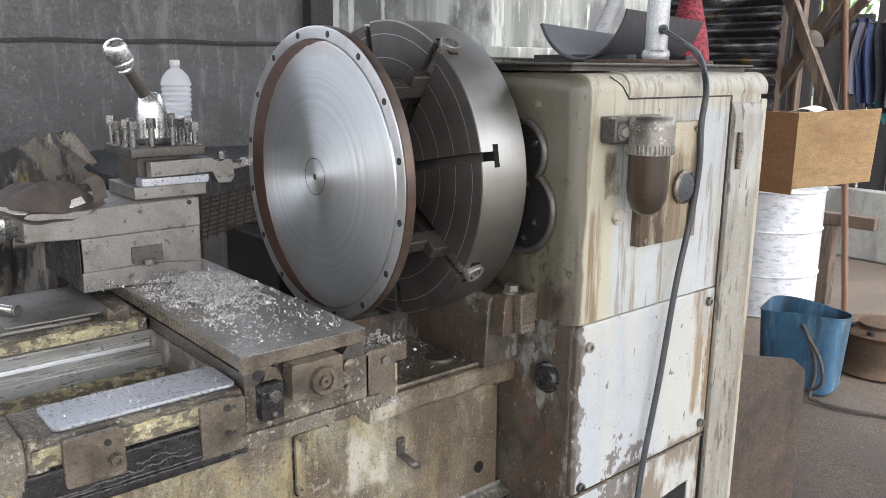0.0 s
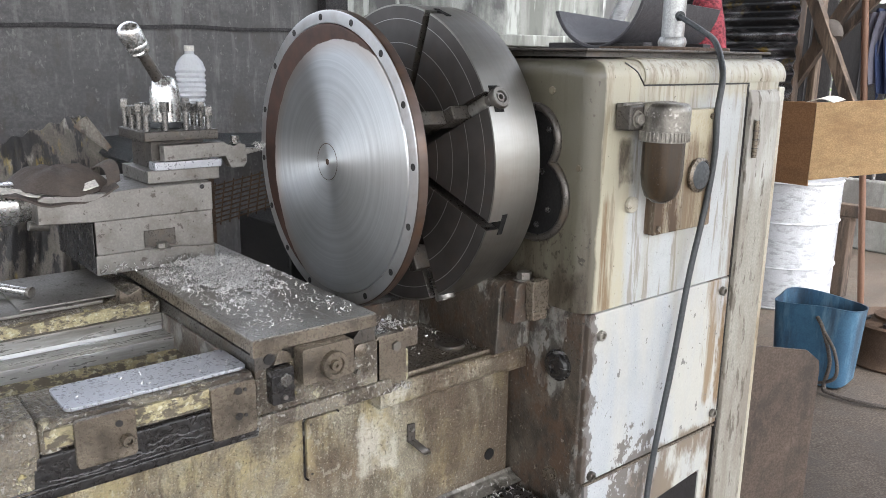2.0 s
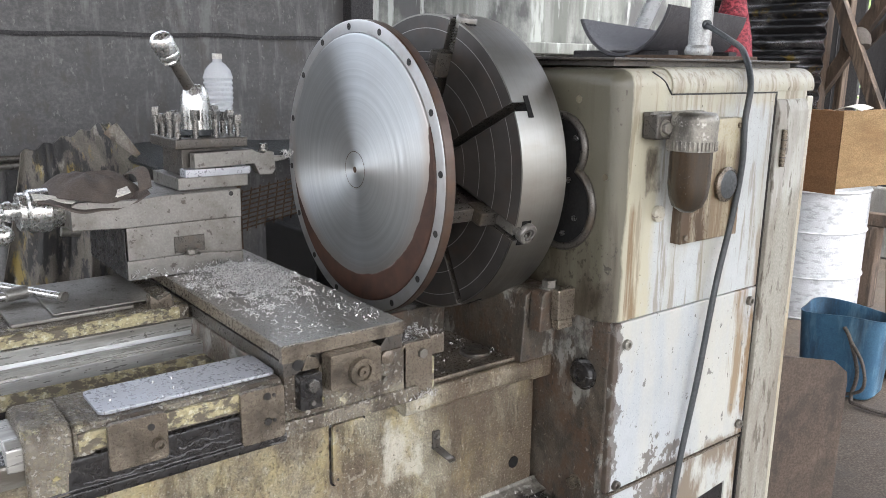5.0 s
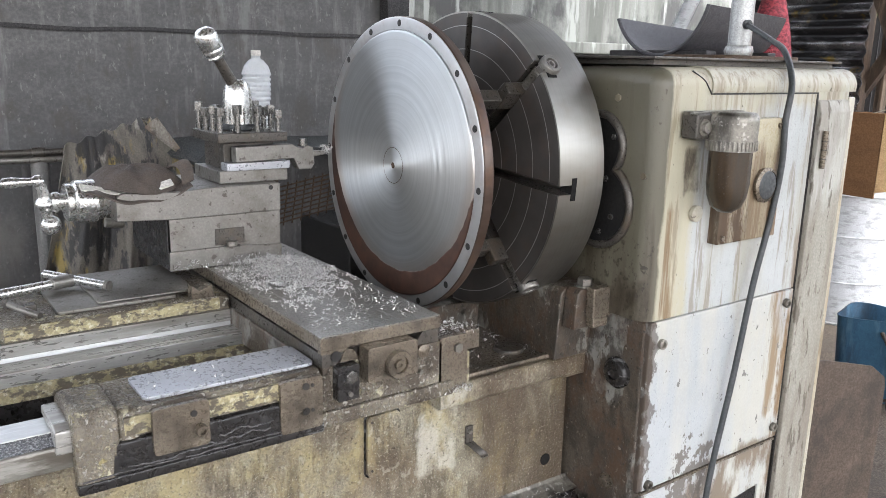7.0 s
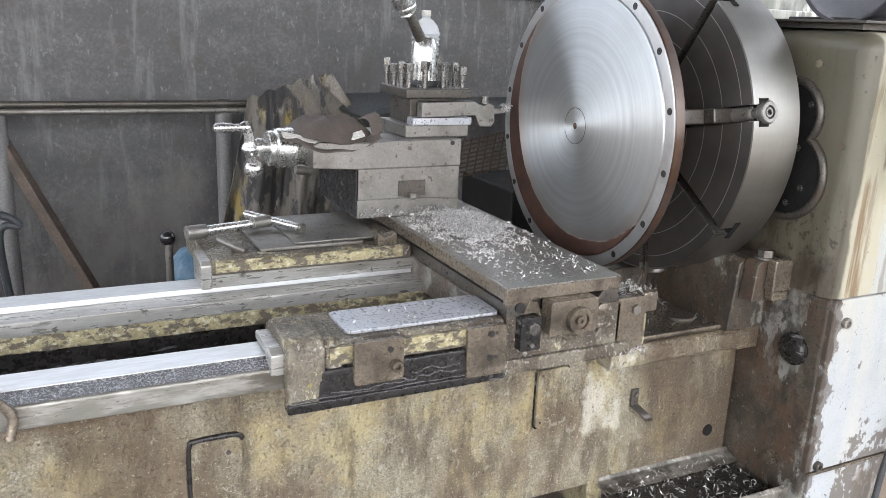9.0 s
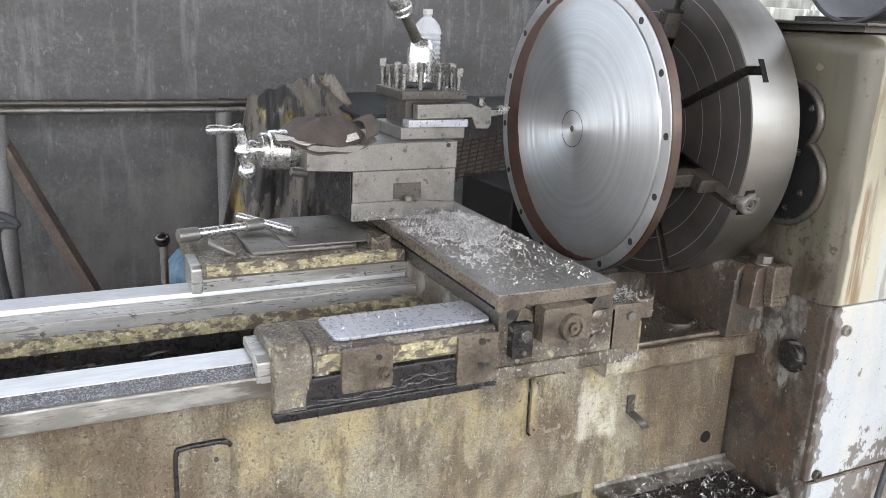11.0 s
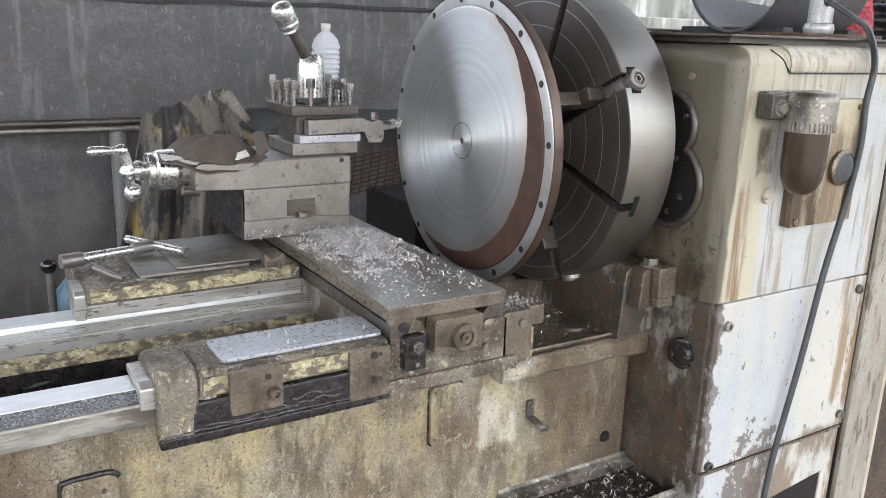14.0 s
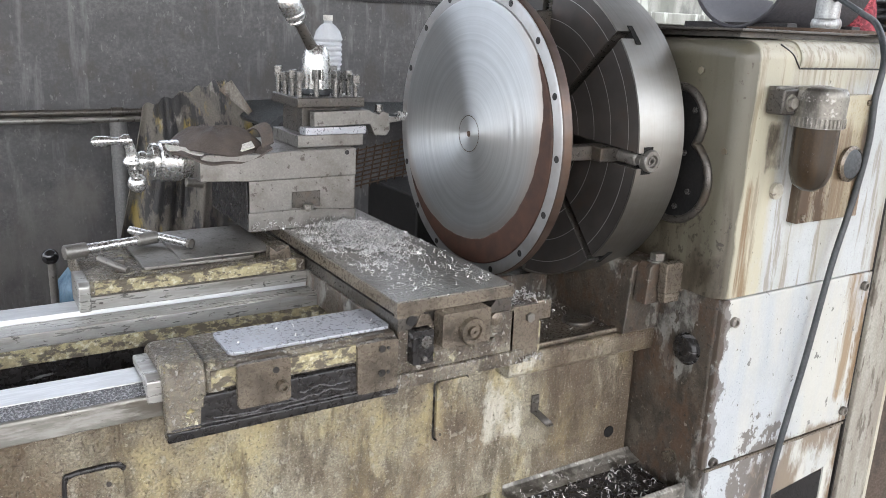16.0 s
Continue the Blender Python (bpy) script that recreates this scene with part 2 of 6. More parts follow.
panel_paint = worn("chipped_white_panel_paint", (0.41, 0.43, 0.435), (0.355, 0.375, 0.38), 3, mottle=0.08, rough=0.38, bump=0.2, origin=HEAD, layers=(
    ((0.46, 0.44, 0.36), 6, (1, 1, 0.25), 0.5, 0.68, 0.6, 0.5),
    ((0.2, 0.13, 0.06), 34, (1, 1, 0.1), 0.38, 0.54, 0.85, 0.6, [(0, 0.33, 0.43), (2, 0.42, 0.5)]),
    ((0.16, 0.095, 0.04), 50, (1, 1, 0.3), 0.42, 0.54, 0.85, 0.6, [(0, 0.4, 0.475), (2, 0.8, 0.72)]),
    ((0.14, 0.1, 0.06), 16, (1, 1, 0.4), 0.4, 0.52, 0.85, 0.55, [(2, 0.5, 0.425), (0, 0.04, 0.16)]),
    ((0.13, 0.12, 0.11), 36, (1, 1, 0.7), 0.42, 0.46, 0.92, 0.6, [(0, 0.09, 0.0)]),
    ((0.06, 0.045, 0.033), 30, (1, 1, 0.7), 0.38, 0.46, 0.95, 0.5, [(0, 0.035, -0.004)]),
    ((0.12, 0.105, 0.09), 44, (1, 1, 0.7), 0.46, 0.495, 0.92, 0.6, [(2, 0.68, 0.46), (0, 0.04, 0.09), (0, 0.36, 0.22)]),
    ((0.13, 0.125, 0.115), 46, (1, 1, 0.8), 0.695, 0.715, 0.9, 0.6), ((0.1, 0.08, 0.06), 120, (1, 1, 0.6), 0.71, 0.74, 0.8, 0.6)))
board_paint = worn("weathered_cover_board", (0.31, 0.295, 0.25), (0.26, 0.245, 0.205), 6, (1, 1, 0.3), mottle=0.2, rough=0.6, bump=0.35, origin=HEAD, layers=(
    ((0.4, 0.4, 0.365), 6, (1, 1, 0.3), 0.38, 0.5, 0.85, 0.5, [(2, 0.75, 1.05)]),
    ((0.15, 0.125, 0.095), 16, (1, 1, 0.16), 0.48, 0.7, 0.6, 0.7), ((0.08, 0.062, 0.046), 50, (1, 1, 0.25), 0.6, 0.7, 0.75, 0.8)))
plate_paint = worn("oil_run_plate_paint", (0.43, 0.4, 0.3), (0.36, 0.32, 0.22), 8, UP, mottle=0.2, rough=0.35, bump=0.2, origin=(0.11, -0.06, 1.03), layers=(
    ((0.12, 0.075, 0.038), 40, (1, 1, 0.08), 0.3, 0.54, 0.88, 0.3, [(2, 1.22, 1.12)]),
    ((0.05, 0.03, 0.017), 22, (1, 1, 0.1), 0.32, 0.5, 0.9, 0.25, [(0, 0.3, 0.21), (2, 1.13, 1.05)]), ((0.4, 0.37, 0.28), 30, (1, 1, 0.12), 0.6, 0.7, 0.7, 0.4), ((0.04, 0.03, 0.02), 60, (1, 1, 0.6), 0.76, 0.8, 0.9, 0.5)))
foot_paint = worn("grimy_grey_brown_paint", (0.058, 0.047, 0.036), (0.105, 0.088, 0.068), 6, mottle=0.3, rough=0.4, bump=0.4, layers=(
    ((0.24, 0.24, 0.22), 9, (1, 1, 0.5), 0.6, 0.64, 0.7, 0.5), ((0.075, 0.042, 0.024), 14, (1, 1, 0.7), 0.52, 0.66, 0.7, 0.7), (GRIME, 30, (1, 1, 0.7), 0.54, 0.68, 0.85, 0.35), ((0.26, 0.24, 0.2), 90, (1, 1, 0.8), 0.68, 0.73, 0.7, 0.5), ((0.015, 0.012, 0.01), 80, (1, 1, 0.8), 0.64, 0.7, 0.8, 0.4)))
bed_paint = worn("oily_yellowed_shaded_paint", (0.27, 0.24, 0.17), (0.37, 0.34, 0.26), 5, rough=0.36, bump=1.0, fine=240, mottle=0.55, origin=(-1.4, 0.3, 0), layers=(
    ((0.14, 0.1, 0.06), 5, (1, 1, 0.8), 0.49, 0.66, 0.85, 0.3), ((0.36, 0.3, 0.15), 8, (1, 1, 0.7), 0.54, 0.7, 0.7, 0.4), ((0.09, 0.066, 0.042), 26, (1, 1, 0.35), 0.53, 0.68, 0.75, 0.35), ((0.44, 0.415, 0.34), 60, (1, 1, 0.6), 0.62, 0.7, 0.5, 0.55),
    ((0.5, 0.475, 0.4), 12, (1, 1, 0.7), 0.44, 0.56, 0.75, 0.45, [(0, -0.5, -0.42), (0, -0.28, -0.34), (2, 0.4, 0.5)]),
    ((0.085, 0.06, 0.038), 6, (1, 1, 0.7), 0.32, 0.5, 0.9, 0.3, [(0, -0.46, -0.26)]),
    # bands rising with z, here and below: shade under the way as colour
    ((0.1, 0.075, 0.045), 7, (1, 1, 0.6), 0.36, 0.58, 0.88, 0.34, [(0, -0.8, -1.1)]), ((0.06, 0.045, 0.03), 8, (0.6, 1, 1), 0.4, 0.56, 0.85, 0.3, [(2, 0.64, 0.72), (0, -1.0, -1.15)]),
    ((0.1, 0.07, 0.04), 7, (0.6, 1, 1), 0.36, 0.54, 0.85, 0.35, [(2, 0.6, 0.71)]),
    ((0.07, 0.052, 0.034), 130, (1, 1, 1), 0.63, 0.72, 0.75, 0.4), ((0.5, 0.47, 0.38), 190, (1, 1, 1), 0.62, 0.7, 0.6, 0.6)))
yellow_paint = worn("chipped_yellow_paint", (0.42, 0.37, 0.21), (0.27, 0.235, 0.14), 14, rough=0.5, bump=0.5, layers=(
    ((0.62, 0.59, 0.45), 110, (1, 1, 1), 0.58, 0.68, 0.6, 0.6), ((0.075, 0.062, 0.046), 75, (0.6, 1, 1), 0.53, 0.62, 0.92, 0.45)))
wing_paint = worn("worn_casting_paint", (0.165, 0.142, 0.105), (0.25, 0.222, 0.17), 10, rough=0.28, bump=0.9, fine=220, mottle=0.5, layers=(
    ((0.5, 0.46, 0.32), 30, (1, 1, 1), 0.65, 0.7, 0.85, 0.5), ((0.36, 0.31, 0.13), 34, (1, 1, 1), 0.65, 0.72, 0.7, 0.5), ((0.05, 0.037, 0.025), 14, (1, 1, 0.6), 0.5, 0.62, 0.9, 0.3), ((0.42, 0.4, 0.36), 130, (1, 1, 1), 0.61, 0.67, 0.7, 0.4)))
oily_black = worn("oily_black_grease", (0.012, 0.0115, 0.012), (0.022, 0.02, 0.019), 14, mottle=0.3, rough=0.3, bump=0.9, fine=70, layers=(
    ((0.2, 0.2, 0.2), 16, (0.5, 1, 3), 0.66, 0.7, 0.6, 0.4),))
grease = worn("caked_grey_grease", (0.05, 0.048, 0.05), (0.1, 0.095, 0.095), 40, mottle=0.3, rough=0.25, bump=0.5, fine=200)
cast_dark = worn("dark_oily_iron", (0.07, 0.064, 0.056), (0.11, 0.1, 0.088), 12, mottle=0.25, rough=0.36, metal=0.5, bump=0.25, layers=(((0.11, 0.08, 0.05), 20, (1, 1, 1), 0.58, 0.75, 0.5, 0.5), ((0.22, 0.21, 0.19), 110, (1, 1, 1), 0.7, 0.76, 0.5, 0.35)))
cast_brown = worn("brown_oily_iron", (0.17, 0.14, 0.105), (0.24, 0.205, 0.16), 16, mottle=0.35, rough=0.31, metal=0.5, bump=0.35, layers=((GRIME, 13, (1, 1, 1), 0.54, 0.74, 0.8, 0.3), ((0.3, 0.27, 0.22), 90, (1, 1, 1), 0.7, 0.76, 0.5, 0.4)))
steel = worn("ground_steel", (0.2, 0.191, 0.174), (0.265, 0.254, 0.236), 7, mottle=0.14, rough=0.42, metal=0.65, bump=0.08, fine=260, rough_spread=0.1, layers=(((0.1, 0.085, 0.065), 9, (1, 1, 1), 0.54, 0.74, 0.6, 0.4), ((0.06, 0.05, 0.04), 70, (1, 1, 1), 0.64, 0.7, 0.7, 0.5)))
slide_top = worn("scratched_slide_steel", (0.27, 0.257, 0.232), (0.2, 0.188, 0.165), 7, (1, 0.3, 1), mottle=0.1, rough=0.3, metal=0.75, bump=0.06, fine=260, rough_spread=0.08, layers=(((0.1, 0.075, 0.05), 10, (1, 0.5, 1), 0.54, 0.72, 0.6, 0.32), ((0.4, 0.39, 0.37), 60, (1, 0.06, 1), 0.64, 0.7, 0.5, 0.25)))
way_steel = worn("bright_way_steel", (0.68, 0.69, 0.69), (0.58, 0.59, 0.58), 5, ALONG, mottle=0.15, rough=0.42, metal=0.9, bump=0.05, fine=200, rough_spread=0.08)
way_grey = worn("grey_way_steel", (0.47, 0.465, 0.44), (0.36, 0.355, 0.33), 6, ALONG, mottle=0.25, rough=0.36, metal=0.6, bump=0.15, fine=160, layers=(((0.12, 0.105, 0.085), 16, (0.15, 1, 1), 0.52, 0.7, 0.6, 0.35), (GRIME, 70, (0.6, 1, 1), 0.66, 0.72, 0.8, 0.4)))
lip_steel = worn("grimy_way_lip_steel", (0.27, 0.263, 0.235), (0.2, 0.194, 0.17), 7, ALONG, mottle=0.3, rough=0.38, metal=0.45, bump=0.2, fine=160, layers=(((0.07, 0.058, 0.042), 14, (0.3, 1, 1), 0.5, 0.66, 0.75, 0.35), ((0.42, 0.41, 0.38), 30, (0.2, 1, 1), 0.6, 0.7, 0.6, 0.35)))
way_dirty = worn("speckled_way_flank", (0.16, 0.165, 0.175), (0.23, 0.235, 0.245), 8, mottle=0.35, rough=0.28, metal=0.6, bump=0.8, fine=330, layers=(((0.6, 0.6, 0.61), 330, (1, 1, 1), 0.58, 0.68, 0.55, 0.3), ((0.03, 0.03, 0.03), 200, (1, 1, 1), 0.6, 0.66, 0.7, 0.3)))
wear_plate = worn("pale_wiped_plate", (0.45, 0.465, 0.5), (0.39, 0.405, 0.435), 6, mottle=0.04, rough=0.34, metal=0.55, bump=0.05, layers=(((0.2, 0.2, 0.2), 9, (0.4, 1, 1), 0.56, 0.72, 0.4, 0.4), ((0.1, 0.09, 0.08), 120, (1, 1, 1), 0.74, 0.8, 0.3, 0.4)))
chrome = worn("polished_steel", (0.68, 0.68, 0.67), (0.56, 0.56, 0.54), 16, mottle=0.15, rough=0.27, metal=0.9, bump=0.06, rough_spread=0.08)
screw_dark = worn("blackened_screw_steel", (0.14, 0.137, 0.13), (0.22, 0.215, 0.205), 30, mottle=0.15, rough=0.28, metal=0.85, bump=0.03, fine=300)
chip_steel = worn("fresh_chip_steel", (0.78, 0.77, 0.75), (0.5, 0.49, 0.47), 120, mottle=0.3, rough=0.32, metal=0.6, bump=0.1)
gloss_black = worn("glossy_black_bakelite", (0.01, 0.01, 0.011), (0.014, 0.014, 0.015), 20, mottle=0.1, rough=0.12, bump=0.02, rough_spread=0.04)
blue_scrap = worn("bright_blue_plastic", (0.03, 0.12, 0.42), (0.05, 0.17, 0.5), 12, mottle=0.15, rough=0.4, bump=0.2)
# blacks for uncut holes, slots and recesses, whose inner shade is the colour
slot_black = worn("dull_black_slot", (0.012, 0.012, 0.012), (0.02, 0.019, 0.018), 20, mottle=0.2, rough=0.9, bump=0.1, spec=0.1)
recess_black = worn("recess_and_cabinet_black", (0.018, 0.0175, 0.0175), (0.03, 0.028, 0.026), 10, rough=0.4, metal=0.2, bump=0.15)
bowl_brown = worn("brown_oil_bowl", (0.036, 0.024, 0.014), (0.085, 0.052, 0.024), 30, (1, 1, 0.06), mottle=0.15, rough=0.1, bump=0.1, layers=((GRIME, 14, (1, 1, 0.12), 0.46, 0.62, 0.9, 0.15),))
alloy = worn("grimy_cast_alloy", (0.2, 0.187, 0.16), (0.29, 0.275, 0.24), 24, mottle=0.2, rough=0.42, metal=0.45, bump=0.2, layers=((GRIME, 18, (1, 1, 0.4), 0.5, 0.68, 0.85, 0.45), ((0.5, 0.48, 0.44), 50, (1, 1, 1), 0.62, 0.7, 0.6, 0.4)))
rubber = worn("black_rubber", (0.03, 0.037, 0.04), (0.05, 0.053, 0.056), 30, mottle=0.2, rough=0.48, bump=0.1)
galvanised = worn("galvanised_pipe_steel", (0.5, 0.51, 0.5), (0.38, 0.385, 0.38), 12, UP, rough=0.42, metal=0.55, bump=0.15, layers=((RUST, 15, UP, 0.58, 0.75, 0.5, 0.7),))
galvanised_dull = worn("dull_grey_pipe", (0.13, 0.128, 0.125), (0.19, 0.185, 0.175), 10, UP, mottle=0.3, rough=0.5, bump=0.2)
dark_wall = worn("sooty_sheet_wall", (0.066, 0.065, 0.066), (0.104, 0.102, 0.1), 2.2, (0.5, 1, 1.2), rough=0.5, mottle=0.3, bump=0.25, fine=90, layers=(
    ((0.05, 0.049, 0.049), 3.2, (0.6, 1, 1.5), 0.48, 0.7, 0.8, 0.5), ((0.2, 0.2, 0.197), 16, (1, 1, 0.14), 0.6, 0.74, 0.4, 0.5), ((0.055, 0.048, 0.042), 9, (1, 1, 0.6), 0.6, 0.72, 0.6, 0.6), ((0.2, 0.195, 0.19), 60, (1, 1, 0.5), 0.67, 0.72, 0.45, 0.6), ((0.15, 0.142, 0.132), 5, (1, 1, 0.5), 0.38, 0.62, 0.7, 0.6, [(2, 1.05, 0.6)])))
pale_wall = worn("pale_green_sheet", (0.24, 0.25, 0.225), (0.31, 0.32, 0.295), 2.5, UP, mottle=0.15, rough=0.55, bump=0.2, layers=(((0.11, 0.115, 0.1), 6, (1, 1, 0.08), 0.48, 0.66, 0.8, 0.6), ((0.06, 0.06, 0.06), 2.2, (1, 1, 0.7), 0.56, 0.68, 0.85, 0.6), ((0.48, 0.5, 0.47), 9, (1, 1, 0.12), 0.62, 0.7, 0.8, 0.6)))
dark_trim = worn("blackened_timber", (0.022, 0.021, 0.023), (0.036, 0.033, 0.033), 10, UP, rough=0.7, bump=0.4)
earth = worn("oily_earth_floor", (0.098, 0.076, 0.058), (0.14, 0.112, 0.087), 2.5, rough=0.8, bump=0.9, fine=130, layers=(((0.07, 0.057, 0.045), 4, (1, 1, 1), 0.5, 0.7, 0.8, 0.6), ((0.2, 0.17, 0.14), 40, (1, 1, 1), 0.64, 0.72, 0.5, 0.9)))
concrete = worn("stained_concrete", (0.33, 0.33, 0.31), (0.24, 0.24, 0.225), 4, rough=0.85, bump=0.5, layers=(((0.12, 0.11, 0.1), 8, UP, 0.52, 0.7, 0.6, 0.9),))
roofing = worn("dull_roof_sheet", (0.22, 0.22, 0.22), (0.3, 0.29, 0.28), 3, rough=0.6, bump=0.2)
plywood = worn("light_plywood", (0.5, 0.33, 0.16), (0.42, 0.26, 0.12), 5, (1, 0.15, 1), rough=0.6, bump=0.15, layers=(((0.25, 0.14, 0.06), 9, (1, 0.3, 1), 0.56, 0.74, 0.5, 0.7),))
plywood_dark = worn("stained_plywood", (0.27, 0.14, 0.06), (0.2, 0.1, 0.045), 5, (1, 0.15, 1), rough=0.65, bump=0.2)
orange_pipe = worn("orange_rusted_pipe", (0.16, 0.08, 0.045), (0.12, 0.06, 0.036), 9, UP, mottle=0.25, rough=0.6, bump=0.2)
timber = worn("weathered_timber", (0.13, 0.09, 0.062), (0.075, 0.052, 0.037), 9, UP, rough=0.75, bump=0.5, layers=(((0.03, 0.022, 0.018), 9, UP, 0.5, 0.66, 0.8, 0.8), ((0.24, 0.18, 0.13), 20, (1, 1, 0.15), 0.6, 0.72, 0.6, 0.8)))
grey_board = worn("grimy_grey_board", (0.21, 0.19, 0.16), (0.29, 0.27, 0.235), 5, (1, 1, 0.35), mottle=0.3, rough=0.7, bump=0.35, layers=(((0.12, 0.08, 0.05), 12, UP, 0.5, 0.68, 0.75, 0.8), ((0.06, 0.05, 0.04), 30, (1, 1, 0.3), 0.6, 0.7, 0.8, 0.8)))
drum_white = worn("chalky_white_drum_paint", (0.56, 0.58, 0.59), (0.47, 0.49, 0.51), 6, (1, 1, 0.5), mottle=0.15, rough=0.5, bump=0.5, layers=(((0.25, 0.255, 0.26), 18, (1, 1, 2.5), 0.54, 0.68, 0.6, 0.7),))
blue_plastic = worn("scuffed_blue_plastic", (0.03, 0.085, 0.15), (0.045, 0.12, 0.19), 7, mottle=0.2, rough=0.45, bump=0.15, layers=(((0.16, 0.25, 0.31), 14, UP, 0.54, 0.7, 0.6, 0.6), ((0.02, 0.03, 0.045), 9, UP, 0.52, 0.7, 0.8, 0.5)))
rust_iron = worn("rusty_iron", (0.1, 0.06, 0.035), (0.07, 0.045, 0.03), 8, rough=0.75, metal=0.2, bump=0.5)
rust_sheet = worn("brown_rusted_sheet", (0.075, 0.055, 0.042), (0.1, 0.074, 0.056), 4, mottle=0.25, rough=0.6, metal=0.2, bump=0.2, layers=(((0.16, 0.12, 0.09), 20, (1, 1, 0.5), 0.6, 0.72, 0.5, 0.6), ((0.03, 0.024, 0.02), 9, (1, 1, 0.6), 0.52, 0.7, 0.7, 0.6)))
black_sheet = worn("tarred_corrugated_sheet", (0.26, 0.26, 0.275), (0.36, 0.355, 0.36), 5, mottle=0.2, rough=0.24, metal=0.8, bump=0.3, layers=(((0.02, 0.02, 0.022), 5, (1, 0.5, 2), 0.46, 0.6, 0.9, 0.4), ((0.3, 0.2, 0.03), 6, (1, 1, 1), 0.62, 0.72, 0.7, 0.5)))
trough_grey = worn("dark_grey_plastic", (0.06, 0.06, 0.068), (0.08, 0.08, 0.088), 5, rough=0.45, bump=0.1)
red_net = worn("red_net_fabric", (0.42, 0.05, 0.07), (0.28, 0.03, 0.045), 40, rough=0.7, bump=1.0, fine=70, layers=(((0.1, 0.012, 0.02), 55, (1, 1, 1.4), 0.5, 0.6, 0.85, 0.8),))
cloth_brown = worn("oily_brown_cloth", (0.062, 0.05, 0.043), (0.09, 0.074, 0.063), 10, mottle=0.15, rough=0.8, bump=0.5, fine=400, layers=(((0.13, 0.1, 0.075), 18, (1, 1, 1), 0.6, 0.72, 0.4, 0.8),))
cloth_blue = worn("faded_blue_cloth", (0.035, 0.06, 0.16), (0.02, 0.025, 0.05), 5, UP, rough=0.9, bump=0.3)
cloth_grey = worn("washed_grey_cloth", (0.1, 0.1, 0.13), (0.07, 0.07, 0.095), 6, UP, mottle=0.2, rough=0.9, bump=0.3)
cloth_navy = worn("dark_navy_cloth", (0.016, 0.018, 0.027), (0.028, 0.03, 0.04), 6, UP, mottle=0.2, rough=0.9, bump=0.3)
cloth_teal = worn("teal_cloth", (0.02, 0.2, 0.2), (0.015, 0.1, 0.12), 5, UP, rough=0.9, bump=0.3)
white_liner = worn("off_white_lining", (0.65, 0.63, 0.58), (0.5, 0.48, 0.44), 20, rough=0.8, bump=0.2)
tarp_mat = worn("grimy_torn_sheet", (0.2, 0.18, 0.15), (0.085, 0.077, 0.068), 9, (1, 1, 0.4), rough=0.5, bump=0.5, layers=(
    ((0.42, 0.4, 0.36), 14, (1, 1, 0.35), 0.6, 0.7, 0.6, 0.6), ((0.3, 0.22, 0.05), 11, (1, 1, 0.35), 0.6, 0.7, 0.75, 0.6), ((0.025, 0.025, 0.027), 13, (1, 1, 0.35), 0.53, 0.6, 0.92, 0.4)))
foliage = worn("leaf_green", (0.09, 0.16, 0.035), (0.16, 0.25, 0.06), 3, rough=0.6, bump=0.1)
rope_mat = worn("dark_rope", (0.06, 0.05, 0.045), (0.1, 0.085, 0.07), 60, rough=0.9, bump=0.6)


def round_axle(nt, vec):
    """The direction across the tool marks on a piece turned round its own x axis: outwards on a face, lengthwise on a rim."""
    flat = node(nt, "VectorMath", {0: vec, 1: (0.0, 1.0, 1.0)}, operation="MULTIPLY").outputs[0]
    out = node(nt, "VectorMath", {0: flat}, operation="NORMALIZE").outputs[0]
    across = node(nt, "VectorMath", {0: out, 1: (1.0, 0.0, 0.0)}, operation="ADD").outputs[0]
    turn = node(nt, "VectorTransform", {"Vector": across})
    turn.vector_type, turn.convert_from, turn.convert_to = "VECTOR", "OBJECT", "WORLD"
    return turn.outputs[0]


